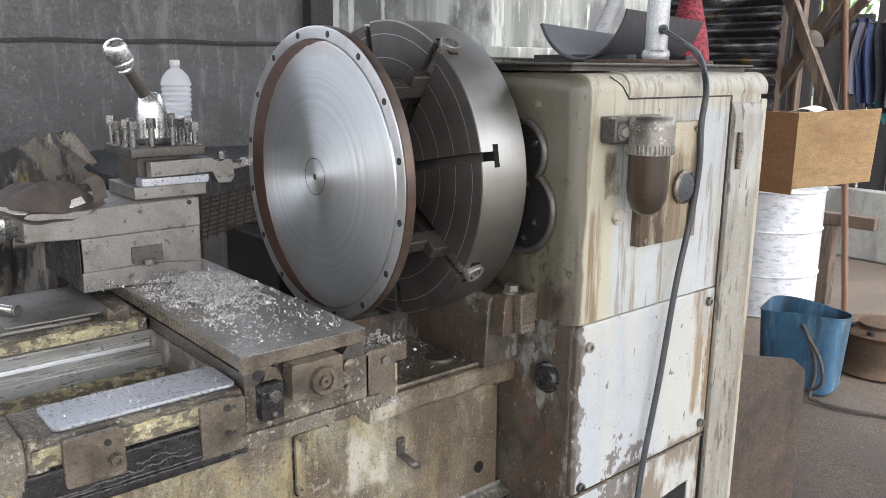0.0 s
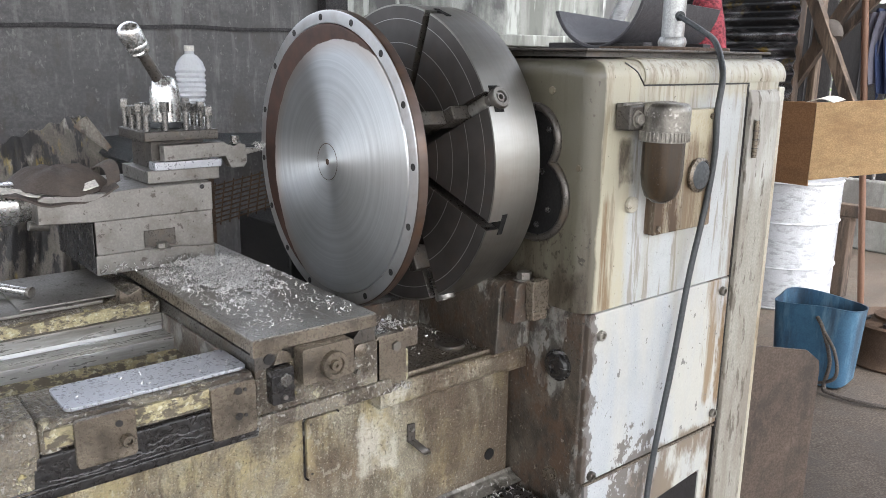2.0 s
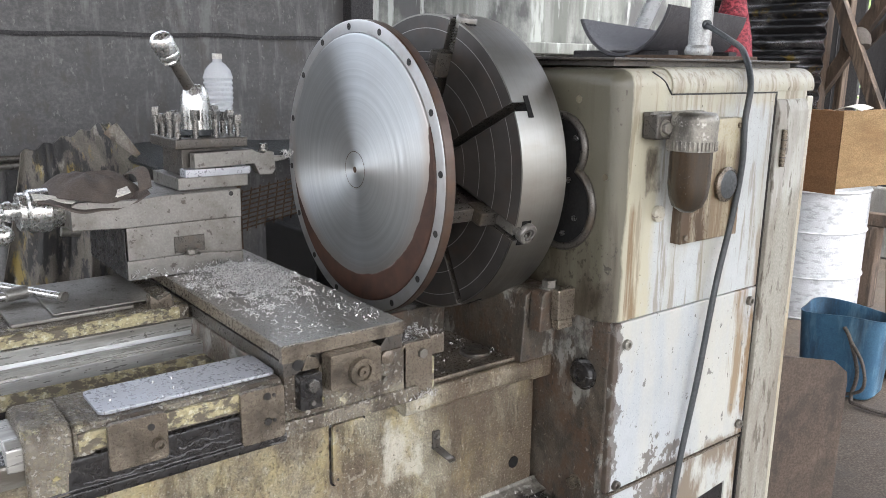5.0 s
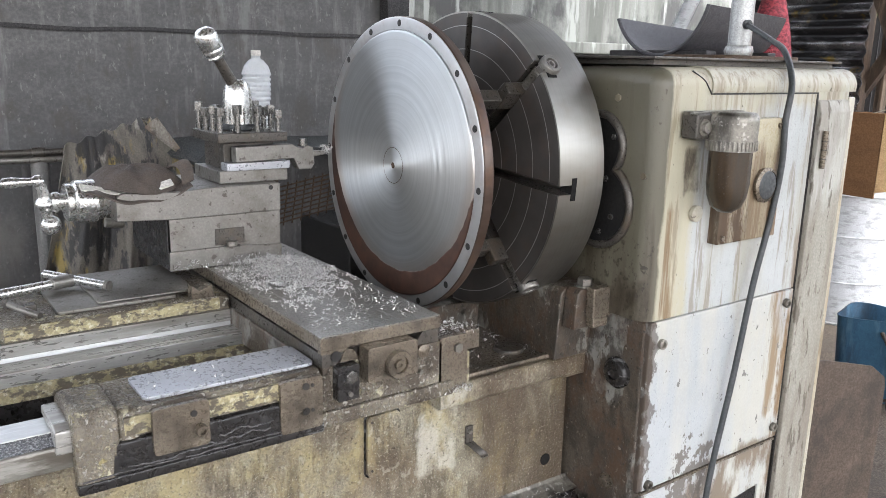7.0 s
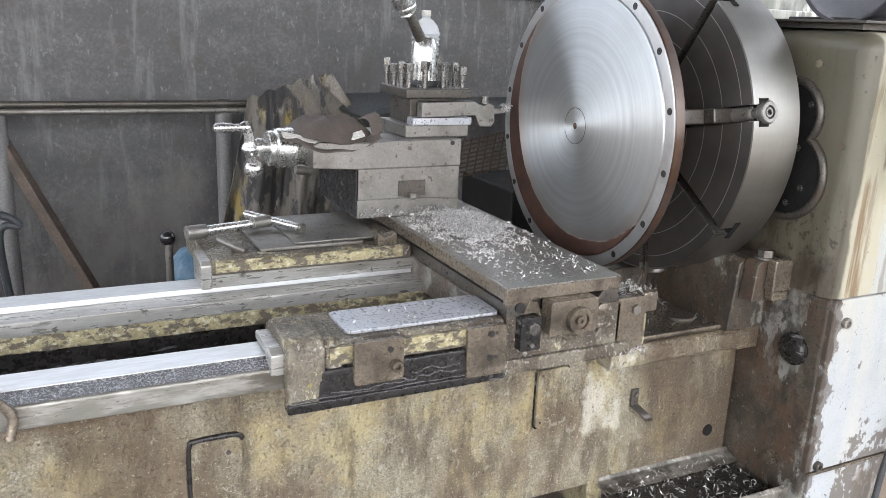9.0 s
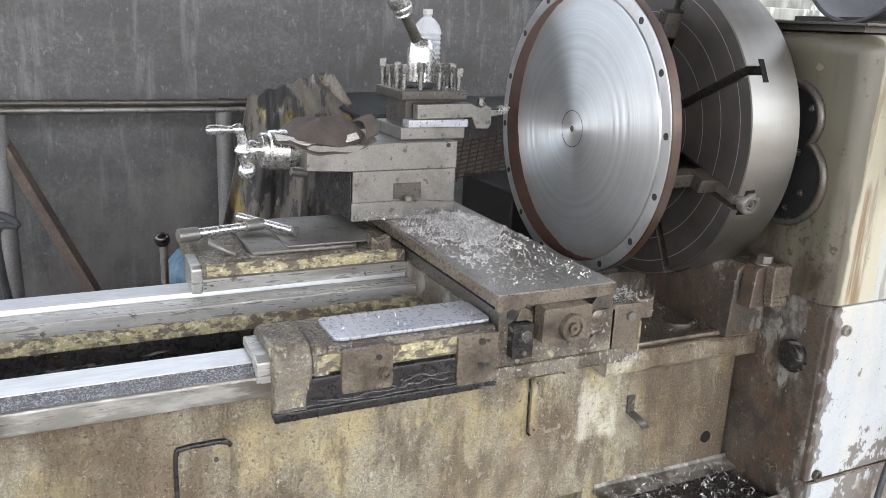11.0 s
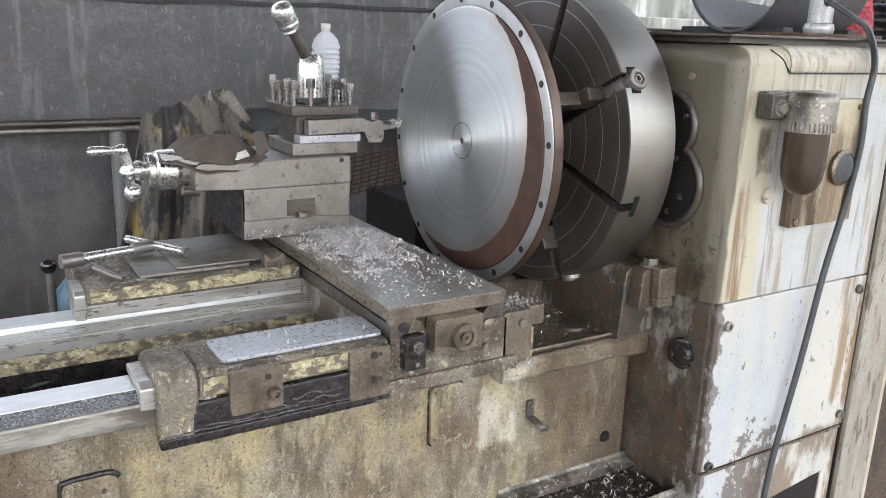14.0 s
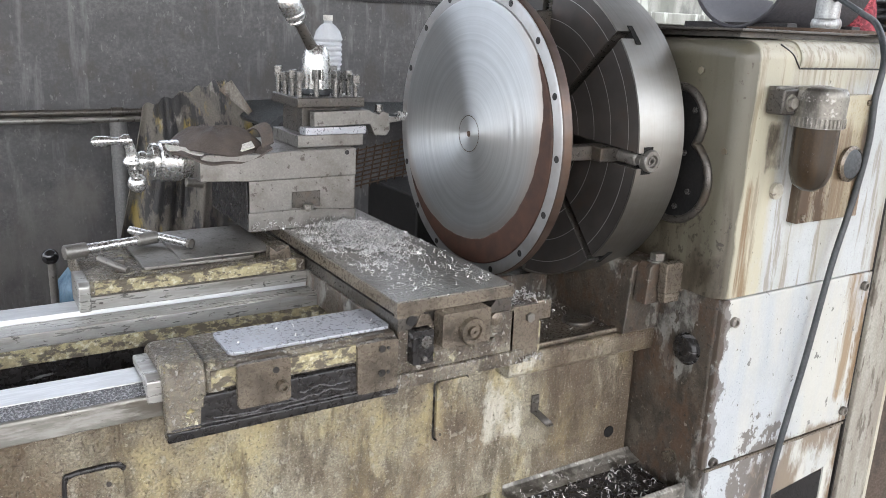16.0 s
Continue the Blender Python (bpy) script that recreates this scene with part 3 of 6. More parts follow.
def turned_face():
    """Turned steel with tool rings, brown where the cut has not reached, off centre."""
    m, nt, bsdf, vec = base_material("turned_disc_steel")
    sep = node(nt, "SeparateXYZ", {"Vector": vec})
    flat = node(nt, "CombineXYZ", {"X": 0.0, "Y": sep.outputs[1], "Z": sep.outputs[2]}).outputs[0]
    rad = node(nt, "VectorMath", {0: flat}, operation="LENGTH").outputs["Value"]
    coarse = node(nt, "TexNoise", {"W": rad, "Scale": 90.0, "Detail": 4.0, "Roughness": 0.7}, noise_dimensions="1D").outputs[0]
    fine = node(nt, "TexNoise", {"W": rad, "Scale": 700.0, "Detail": 2.0}, noise_dimensions="1D").outputs[0]
    cut = node(nt, "VectorMath", {0: flat, 1: (0.0, -0.051, 0.0)}, operation="SUBTRACT").outputs[0]
    edge = node(nt, "VectorMath", {0: cut}, operation="LENGTH").outputs["Value"]
    wob = noise_of(nt, vec, 14, detail=3)
    edge = node(nt, "Math", {0: edge, 1: times(nt, wob, 0.014)}, operation="ADD").outputs[0]
    rust = step(nt, edge, 0.272, 0.274)
    tan = step(nt, edge, 0.243, 0.2735)
    ring = mix(nt, step(nt, coarse, 0.35, 0.65), (0.52, 0.545, 0.555), (0.61, 0.635, 0.645))
    ring = mix(nt, times(nt, step(nt, noise_of(nt, vec, 7), 0.4, 0.7), 0.35), ring, (0.42, 0.42, 0.41))
    ring = mix(nt, times(nt, tan, 0.55), ring, (0.46, 0.36, 0.29))
    scale = mix(nt, step(nt, noise_of(nt, vec, 30), 0.35, 0.65), (0.038, 0.019, 0.013), (0.068, 0.032, 0.02))
    nt.links.new(mix(nt, rust, ring, scale), bsdf.inputs["Base Color"])
    nt.links.new(node(nt, "MapRange", {"Value": rust, "To Min": 0.88, "To Max": 0.15}).outputs[0], bsdf.inputs["Metallic"])
    rough = node(nt, "MapRange", {"Value": coarse, "From Min": 0.3, "From Max": 0.7, "To Min": 0.3, "To Max": 0.44}).outputs[0]
    nt.links.new(node(nt, "Mix", {0: rust, 2: rough, 3: 0.6}).outputs[0], bsdf.inputs["Roughness"])
    nt.links.new(node(nt, "MapRange", {"Value": rust, "To Min": 0.94, "To Max": 0.0}).outputs[0], bsdf.inputs["Anisotropic"])
    nt.links.new(round_axle(nt, vec), bsdf.inputs["Tangent"])
    waves = node(nt, "TexNoise", {"W": rad, "Scale": 150.0, "Detail": 3.0, "Roughness": 0.6}, noise_dimensions="1D").outputs[0]
    waves = times(nt, waves, node(nt, "MapRange", {"Value": rad, "From Min": 0.07, "From Max": 0.16, "To Min": 1.9, "To Max": 0.12}).outputs[0])
    h = node(nt, "Math", {0: fine, 1: waves}, operation="ADD").outputs[0]
    nt.links.new(node(nt, "Bump", {"Height": h, "Strength": 0.045, "Distance": 0.001}).outputs[0], bsdf.inputs["Normal"])
    return m


def turned(name, tone, tone2, rough, metal, rust_amount, scribed=False):
    """Steel turned round the x axis, for rims and rings."""
    m, nt, bsdf, vec = base_material(name)
    big = noise_of(nt, vec, 9, (0.3, 1, 1))
    lines = noise_of(nt, vec, 260, (1, 0.02, 0.02), 3)
    col = mix(nt, step(nt, big, 0.35, 0.65), tone, tone2)
    col = mix(nt, times(nt, step(nt, noise_of(nt, vec, 16), 0.5, 0.68), rust_amount), col, RUST)
    if scribed:
        sep = node(nt, "SeparateXYZ", {"Vector": vec})
        rad = node(nt, "VectorMath", {0: node(nt, "CombineXYZ", {"Y": sep.outputs[1], "Z": sep.outputs[2]}).outputs[0]}, operation="LENGTH").outputs["Value"]
        band = node(nt, "Math", {0: times(nt, rad, 21.0), 1: 1.0}, operation="MODULO").outputs[0]
        col = mix(nt, times(nt, step(nt, band, 0.962, 0.978), 0.8), col, (0.42, 0.41, 0.4))
    nt.links.new(col, bsdf.inputs["Base Color"])
    bsdf.inputs["Metallic"].default_value = metal
    nt.links.new(node(nt, "MapRange", {"Value": lines, "From Min": 0.3, "From Max": 0.7, "To Min": rough - 0.08, "To Max": rough + 0.1}).outputs[0], bsdf.inputs["Roughness"])
    bsdf.inputs["Anisotropic"].default_value = 0.6
    nt.links.new(round_axle(nt, vec), bsdf.inputs["Tangent"])
    nt.links.new(node(nt, "Bump", {"Height": lines, "Strength": 0.06, "Distance": 0.001}).outputs[0], bsdf.inputs["Normal"])
    return m


disc_face = turned_face()
ring_steel = turned("flange_ring_steel", (0.42, 0.43, 0.43), (0.52, 0.52, 0.52), 0.4, 0.85, 0.25)
rim_rust = turned("rusty_rim_steel", (0.055, 0.034, 0.025), (0.12, 0.09, 0.074), 0.36, 0.5, 0.3)
chuck_rim = turned("brushed_chuck_rim", (0.27, 0.263, 0.24), (0.34, 0.332, 0.308), 0.4, 0.95, 0.1)
chuck_face = turned("dark_chuck_face", (0.062, 0.057, 0.053), (0.09, 0.084, 0.079), 0.38, 0.45, 0.1, True)

clear_pet, _nt, _b, _v = base_material("crinkled_clear_plastic")
_b.inputs["Base Color"].default_value = (0.92, 0.95, 0.97, 1)
_b.inputs["Transmission Weight"].default_value = 0.6
_b.inputs["Roughness"].default_value = 0.2
_b.inputs["IOR"].default_value = 1.2
_nt.links.new(node(_nt, "Bump", {"Height": noise_of(_nt, _v, 38), "Strength": 1.0, "Distance": 0.008}).outputs[0], _b.inputs["Normal"])

# ---- the large structure ----
solo("ground", box(-40, 40, -40, 40, -0.3, 0, 0), earth, "oily brown earth floor of the workshop", "floor", "structure")
solo("wall_north", box(-2.3, 0.86, 2.35, 2.43, 0, 1.76, 0.004), dark_wall, "sooty dark grey sheet wall behind the lathe", "wall", "structure")
solo("trim", box(0.78, 0.9, 2.28, 2.43, 0, 3.8, 0.006), dark_trim, "blackened corner post of the sheet wall", "post", "structure")
solo("wall_north_2", box(0.9, 5.2, 2.75, 2.82, 0, 3.4, 0.004), pale_wall, "pale green stained sheet wall", "wall", "structure")
solo("trim_2", box(0.95, 4.6, 2.66, 2.75, 1.36, 1.43, 0.008), pale_wall, "pale ledge along the light wall", "ledge", "structure")
# added, never in view; kept low so that sky reaches the disc
solo("unseen_wall_west", box(-6.1, -6, -3, 2.43, 0, 0.6, 0.004), dark_wall, "low dark wall added out of view at the open end", "wall", "structure")
# roof added out of view; its edges set how much sun and sky enter
solo("unseen_roof", box(-6.2, 2.9, -5.2, 3.2, 3.8, 3.86, 0.004), roofing, "unseen sheet roof added to hold back sun and sky", "roof", "structure")
solo("wall_east", box(4.6, 4.8, -0.4, 2.75, 0, 0.5, 0.02), concrete, "low stained concrete wall", "wall", "structure")
# made-up boards that cut out bright sky behind the frame and drum
slats = tagged(new("backdrop_east"), "dark boards with gaps, added as a backdrop against the sky", "wall", "", "structure")
ORIGIN[slats.name] = Vector((0, 0, 0))
for k in range(15):
    part("board", box(4.62 + 0.02 * (k % 2), 4.65 + 0.02 * (k % 2), -0.1 + 0.19 * k, 0.075 + 0.19 * k, 0.5, 1.9 + 0.25 * math.sin(k * 2.1), 0.004), dark_trim, slats)
for k, y in enumerate((-2.1, 0.3, 2.7)):
    solo("trim_%d" % (k + 3), box(4.9, 5.02, y - 0.06, y + 0.06, 0, 2.9, 0.006), timber, "weathered timber fence post", "post", "structure")

# overlapping edge of the upper wall sheets
solo("wall_seam", sheet(lambda u, v: (-2.3 + 3.05 * u, 2.343, 1.385 + 0.016 * v + 0.006 * math.sin(9 * u) + 0.003 * math.sin(41 * u)), 60, 1, 0.006), dark_trim, "dark overlapping edge of the wall sheets", "trim", "structure")

# ---- the lathe: bed ----
bed = thing("lathe_bed", -1.4, 0.3, 0, "long cast-iron lathe bed in oily yellowed paint", "lathe bed")
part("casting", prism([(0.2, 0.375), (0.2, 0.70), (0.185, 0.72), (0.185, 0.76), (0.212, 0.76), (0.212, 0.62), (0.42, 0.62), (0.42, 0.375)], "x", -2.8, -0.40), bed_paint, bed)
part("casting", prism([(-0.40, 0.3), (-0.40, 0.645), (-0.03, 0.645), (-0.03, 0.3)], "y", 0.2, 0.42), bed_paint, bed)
part("rear_casting", prism([(0.42, 0.3), (0.42, 0.757), (0.56, 0.757), (0.56, 0.3)], "x", -2.8, -0.03, 0.004), foot_paint, bed)
part("foot", prism([(-0.36, 0.0), (-0.36, 0.37), (-0.42, 0.40), (-0.5, 0.415), (-0.5, 0.44), (-0.03, 0.44), (-0.03, 0.0)], "y", 0.22, 0.5, 0.004), foot_paint, bed)
part("foot", box(-2.7, -1.9, 0.22, 0.52, 0, 0.44, 0.01), bed_paint, bed)
part("front_way", prism([(0.084, 0.756), (0.084, 0.787), (0.087, 0.79), (0.12, 0.79), (0.183, 0.777), (0.183, 0.756)], "x", -2.8, -0.46, 0.002), lip_steel, bed, "grey steel lip of the front way")
part("way_flank", prism([(0.0885, 0.7902), (0.112, 0.7995), (0.116, 0.7995), (0.116, 0.7902)], "x", -2.8, -0.46, 0.0), way_dirty, bed, "dark flank speckled with fine chips")
part("way_top", prism([(0.113, 0.778), (0.113, 0.8015), (0.167, 0.8015), (0.185, 0.778)], "x", -2.8, -0.46, 0.001), way_steel, bed, "bright worn top of the front way")
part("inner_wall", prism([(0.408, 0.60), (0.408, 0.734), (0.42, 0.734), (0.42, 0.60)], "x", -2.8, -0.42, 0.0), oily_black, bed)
part("inner_web", prism([(0.403, 0.7345), (0.403, 0.764), (0.42, 0.764), (0.42, 0.7345)], "x", -2.8, -0.42, 0.002), yellow_paint, bed, "chipped yellow paint inside the bed")
part("rear_way", prism([(0.398, 0.765), (0.398, 0.7905), (0.451, 0.7905), (0.451, 0.765)], "x", -2.8, -0.42, 0.002), way_grey, bed)
part("rear_way_top", prism([(0.452, 0.765), (0.456, 0.7985), (0.515, 0.7985), (0.528, 0.765)], "x", -2.8, -0.42, 0.001), way_steel, bed, "bright worn top of the rear way")
part("gap_floor", box(-2.8, -0.42, 0.213, 0.404, 0.621, 0.6225, 0), oily_black, bed, "black floor of the gap between the ways")
part("bridge", prism([(0.163, 0.645), (0.158, 0.652), (0.158, 0.682), (0.165, 0.69), (0.56, 0.69), (0.56, 0.645)], "x", -0.405, -0.045, 0.003), bed_paint, bed)
part("bridge_recess", box(-0.371, -0.096, 0.191, 0.5, 0.6905, 0.6945, 0.002), cast_brown, bed, "dark oily bridge floor with chips")
for x0, x1, y0, y1 in ((-0.39, -0.075, 0.172, 0.19), (-0.39, -0.372, 0.191, 0.5), (-0.095, -0.075, 0.191, 0.5)):
    part("bridge_rim", box(x0, x1, y0, y1, 0.6902, 0.7005, 0.003), cast_brown, bed, "worn raised rim")
part("bridge_pad", cyl((-0.16, 0.25, 0.69), (-0.16, 0.25, 0.703), 0.033, seg=28, bevel=0.004), cast_dark, bed)
part("corner_post", prism([(-0.07, 0.64), (-0.066, 0.7), (-0.058, 0.743), (-0.05, 0.754), (-0.014, 0.756), (-0.014, 0.64)], "y", 0.162, 0.19, 0.003), bed_paint, bed)
part("plate_seam", prism(rounded(-0.5485, -0.4705, 0.5285, 0.6585, 0.012), "y", 0.1985, 0.2005), oily_black, bed)
strip = part("cover_plate", prism(rounded(-0.545, -0.474, 0.532, 0.655, 0.01), "y", 0.191, 0.2005, 0.001), bed_paint, bed, "small painted cover plate")
for z in (0.643, 0.545):
    part("rivet", cyl((-0.536, 0.1895, z), (-0.536, 0.193, z), 0.0025, seg=10), cast_dark, strip)
cover = part("cover_plate", prism(rounded(-1.185, -1.105, 0.3, 0.632, 0.014), "y", 0.192, 0.2005, 0.001), bed_paint, bed, "long painted cover plate")
part("cover_edge", tube(smooth_line([(-1.187, 0.197, 0.3), (-1.187, 0.197, 0.5), (-1.187, 0.197, 0.618), (-1.176, 0.197, 0.633), (-1.145, 0.197, 0.635), (-1.114, 0.197, 0.634), (-1.103, 0.197, 0.625)], 6), 0.0045), oily_black, cover, "black sealed edge")
part("rivet", cyl((-1.127, 0.19, 0.607), (-1.127, 0.1925, 0.607), 0.004, seg=10), cast_dark, cover)
part("drain_hole", cyl((-0.083, 0.1985, 0.436), (-0.083, 0.203, 0.436), 0.0135, seg=24), slot_black, bed, "dark round hole")
hook = part("hook", box(-0.312, -0.294, 0.194, 0.2, 0.535, 0.575, 0.002), cast_dark, bed, "bent steel hook strap")
part("strap", sheet(lambda u, v: (-0.312 + 0.018 * v + 0.04 * u, 0.193 - 0.024 * math.sin(u * 3.4), 0.54 - 0.05 * u + 0.012 * max(0.0, u - 0.75) * 4), 14, 2, 0.003), cast_dark, hook)
part("rivet", cyl((-0.303, 0.19, 0.563), (-0.303, 0.195, 0.563), 0.004, seg=10), steel, hook)
part("coolant_hook", tube(smooth_line([(-1.50, 0.05, 0.86), (-1.455, 0.06, 0.835), (-1.43, 0.072, 0.805), (-1.415, 0.075, 0.78), (-1.42, 0.07, 0.752)]), 0.0065), cast_brown, bed, "bent grimy hook over the way")

tray = thing("chip_tray", -0.2, 0.1, 0, "dark oily chip tray at the foot of the lathe", "tray")
part("plinth", box(-0.36, -0.03, 0.03, 0.215, 0, 0.365, 0.012), oily_black, tray)
part("rim", prism([(0.2, 0.384), (0.196, 0.376), (0.18, 0.369), (0.158, 0.366), (0.2, 0.36)], "x", -0.372, -0.014, 0.002), alloy, tray, "bright worn fillet along the bed")
part("front_lip", prism([(0.026, 0.34), (0.026, 0.374), (0.034, 0.38), (0.042, 0.367), (0.042, 0.34)], "x", -0.36, -0.014, 0.002), alloy, tray, "worn bare front lip")

# ---- headstock ----
HX = -0.027
head = thing("headstock", 0.3, 0.4, 0, "tall lathe headstock in stained cream and white paint", "headstock")
shell = box(HX, 0.655, 0.0, 0.86, 0.8, 1.297, 0)
bmesh.ops.bevel(shell, geom=[e for e in shell.edges if max(v.co.z for v in e.verts) > 1], offset=0.036, segments=6, affect="EDGES", profile=0.5)
upper = part("upper_housing", shell, housing_paint, head, "cream upper housing, oily and painted in shade towards the chuck")
part("lower_housing", box(-0.012, 0.655, 0.004, 0.86, 0.0, 0.799, 0.012, seg=3), foot_paint, head, "grimy dark lower housing")
part("middle_panel", prism(rounded(-0.009, 0.492, 0.424, 0.7975, 0.003), "y", -0.004, 0.012, 0.003), panel_paint, head, "white painted panel with chipped paint")
part("lower_panel", prism([(0.006, 0.02), (0.006, 0.415), (0.48, 0.415), (0.48, 0.02), (0.44, 0.02), (0.44, 0.31), (0.25, 0.29), (0.25, 0.02)], "y", -0.003, 0.012, 0.001), panel_paint, head, "white lower panel with an opening")
# black sheet behind the cut-out, painted as the shaded inside
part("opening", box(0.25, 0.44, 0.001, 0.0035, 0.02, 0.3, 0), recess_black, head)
part("panel_lip", box(0.0, 0.482, -0.007, 0.002, 0.4165, 0.4225, 0.001), cast_brown, head)
part("side_board", prism([(-0.012, 0.0), (-0.012, 1.205), (-0.005, 1.228), (0.012, 1.243), (0.05, 1.25), (0.05, 0.0)], "x", 0.501, 0.626, 0.003), board_paint, head, "weathered cover board, pale paint above and bare below")
part("seam_gap", box(0.494, 0.5, -0.0015, 0.004, 0.0, 1.245, 0), recess_black, head)
part("edge_strip", box(0.628, 0.655, -0.004, 0.02, 0.0, 1.238, 0.004), cream_paint, head, "cream painted edge strip")
hinge = part("hinge", cyl((0.52, -0.018, 1.08), (0.52, -0.018, 1.165), 0.006, seg=14), cast_brown, head)
for z in (1.1, 1.12, 1.14):
    part("knuckle", cyl((0.52, -0.018, z), (0.52, -0.018, z + 0.003), 0.0072, seg=14), cast_dark, hinge)
def over_edge(r, a0=196, a1=90, n=8):
    """A line (y, z) round the top front edge of the housing."""
    return [(0.036 + r * math.cos(radians(a0 + (a1 - a0) * k / n)), 1.261 + r * math.sin(radians(a0 + (a1 - a0) * k / n))) for k in range(n + 1)]


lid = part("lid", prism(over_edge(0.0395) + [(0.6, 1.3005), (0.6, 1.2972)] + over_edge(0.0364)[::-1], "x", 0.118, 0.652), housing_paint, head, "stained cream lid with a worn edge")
part("lid_joint", box(0.118, 0.5, -0.0012, 0.004, 1.2455, 1.249, 0), recess_black, head)
# dark block added to stop light showing through under the top sheet
part("gap_filler", box(0.0, 0.63, 0.05, 0.82, 1.3006, 1.3112, 0), cast_dark, head)
part("top_sheet", box(-0.02, 0.635, 0.03, 0.84, 1.3115, 1.3165, 0.001), cast_dark, head, "dark sheet lying on the top")
part("crack", tube(smooth_line([(0.07, 0.012, 1.2905), (0.095, 0.002, 1.274), (0.108, -0.001, 1.258), (0.118, -0.0015, 1.2465)], 4), 0.0015, 6), recess_black, lid)


def lobe(cy, cz, r, a0, a1, n=28):
    return [(cy + r * math.cos(radians(a0 + (a1 - a0) * k / n)), cz + r * math.sin(radians(a0 + (a1 - a0) * k / n))) for k in range(n + 1)]


eight = lobe(0.15, 1.137, 0.066, 320, 580) + lobe(0.142, 1.022, 0.086, 128, 412)
# black plate proud of the face, painted as the shaded inside of a recess
recess = part("recess_plate", prism(eight, "x", HX - 0.006, HX + 0.01), slot_black, head, "figure-eight gear recess drawn as a dull black plate")
part("bezel", tube([(HX - 0.003, y, z) for y, z in eight], 0.0085, 10, loop=True), cast_dark, recess, "raised worn rim")
for y, z in ((0.105, 1.16), (0.12, 1.075), (0.19, 1.01), (0.1, 1.0), (0.13, 0.965)):
    part("recess_screw", capscrew((HX - 0.005, y, z), (-1, 0, 0), 0.006, 0.005), screw_dark, recess)
part("spindle_nose", spin([(0.12, 0), (0.12, 0.02), (0.1, 0.025), (0.1, 0.06)], (HX + 0.002, 0.4, 1.087), (-1, 0, 0)), cast_dark, head)
for p, r in (((HX, 0.107, 1.236), 0.008), ((HX, 0.029, 1.091), 0.007)):
    part("plug_screw", cyl(p, (HX - 0.004, p[1], p[2]), r, seg=6, bevel=0.001), olive_paint, head)
for p in ((0.026, -0.004, 0.75), (0.02, -0.004, 0.437), (0.462, -0.0055, 0.768), (0.468, -0.0055, 0.455)):
    part("panel_screw", capscrew(p, (0, -1, 0), 0.011, 0.009), alloy, head, "rusty socket screw")
part("boss_bolt", spin([(0.034, 0), (0.034, 0.005), (0.03, 0.006), (0.028, 0.013), (0.025, 0.015), (0.014, 0.016), (0.013, 0.012), (0, 0.012)], (-0.012, 0.07, 0.672), (-1, 0, 0), 32, closed=False), oily_black, head, "large dark round plug")
part("base_bolt", hexbolt((-0.012, 0.078, 0.419), (-1, 0, 0), 0.013, 0.016), cast_brown, head)
foot = part("mounting_foot", prism([(-0.115, 0.69), (-0.105, 0.835), (-0.09, 0.845), (-0.012, 0.845), (-0.012, 0.69)], "y", 0.155, 0.75, 0.004), foot_paint, head, "oily dark mounting foot")
part("foot_nose", prism([(-0.1, 0.765), (-0.094, 0.842), (-0.085, 0.85), (-0.0125, 0.85), (-0.0125, 0.765)], "y", 0.118, 0.154, 0.003), foot_paint, head)
block = part("clamp_block", box(-0.072, -0.018, 0.094, 0.1175, 0.79, 0.855, 0.004), cast_brown, head, "worn iron clamp block")
part("clamp_lip", box(-0.068, -0.026, 0.096, 0.117, 0.77, 0.7905, 0.003), cast_brown, block)
part("clamp_nut", hexbolt((-0.058, 0.136, 0.85), (0, 0, 1), 0.016, 0.018), steel, block)

# air lubricator on the headstock front
lub = thing("oil_lubricator", 0.118, -0.06, 1.03, "brown oil lubricator bowl with a cast alloy cap", "lubricator")
part("back_plate", box(0.15, 0.352, -0.024, 0.002, 0.944, 1.198, 0.003), plate_paint, lub, "cream mounting plate with brown oil runs")
bracket = part("bracket", box(0.03, 0.1, -0.04, -0.0045, 1.165, 1.212, 0.004), cast_dark, lub)
part("bracket_bolt", hexbolt((0.052, -0.04, 1.187), (0, -1, 0), 0.012, 0.01), alloy, bracket)
part("bracket_top", box(0.03, 0.2, -0.022, -0.0045, 1.207, 1.216, 0.002), alloy, bracket)
part("cap", spin([(0.046, 1.166), (0.047, 1.2), (0.0455, 1.209), (0.04, 1.216), (0.02, 1.218), (0, 1.218)], (0.11, -0.062, 0), (0, 0, 1)), alloy, lub, "grimy cast alloy cap")
ring = part("knurled_ring", spin([(0.044, 1.144), (0.046, 1.144), (0.046, 1.166), (0.044, 1.166)], (0.11, -0.062, 0), (0, 0, 1)), alloy, lub)
knurl = bmesh.new()
for k in range(36):
    a = 2 * math.pi * k / 36
    cyl((0.11 + 0.0462 * math.cos(a), -0.062 + 0.0462 * math.sin(a), 1.146), (0.11 + 0.0462 * math.cos(a), -0.062 + 0.0462 * math.sin(a), 1.163), 0.0024, seg=6, bm=knurl)
part("knurling", knurl, alloy, ring)
part("bowl", spin([(0, 1.022), (0.014, 1.024), (0.03, 1.036), (0.0375, 1.056), (0.0405, 1.08), (0.0405, 1.146)], (0.11, -0.062, 0), (0, 0, 1), closed=False), bowl_brown, lub, "brown stained oil bowl")
part("plug", spin([(0.0165, 0), (0.0165, 0.008), (0.011, 0.012), (0, 0.012)], (0.098, -0.001, 1.012), (0, -1, 0), 24, closed=False), cream_paint, lub)
for x, z in ((0.165, 0.957), (0.325, 0.957), (0.325, 1.182)):
    part("plate_screw", cyl((x, -0.023, z), (x, -0.028, z), 0.006, seg=12), cast_brown, lub)
sight = thing("oil_sight_glass", 0.287, -0.024, 1.025, "round dark oil sight glass in a steel ring", "sight glass")
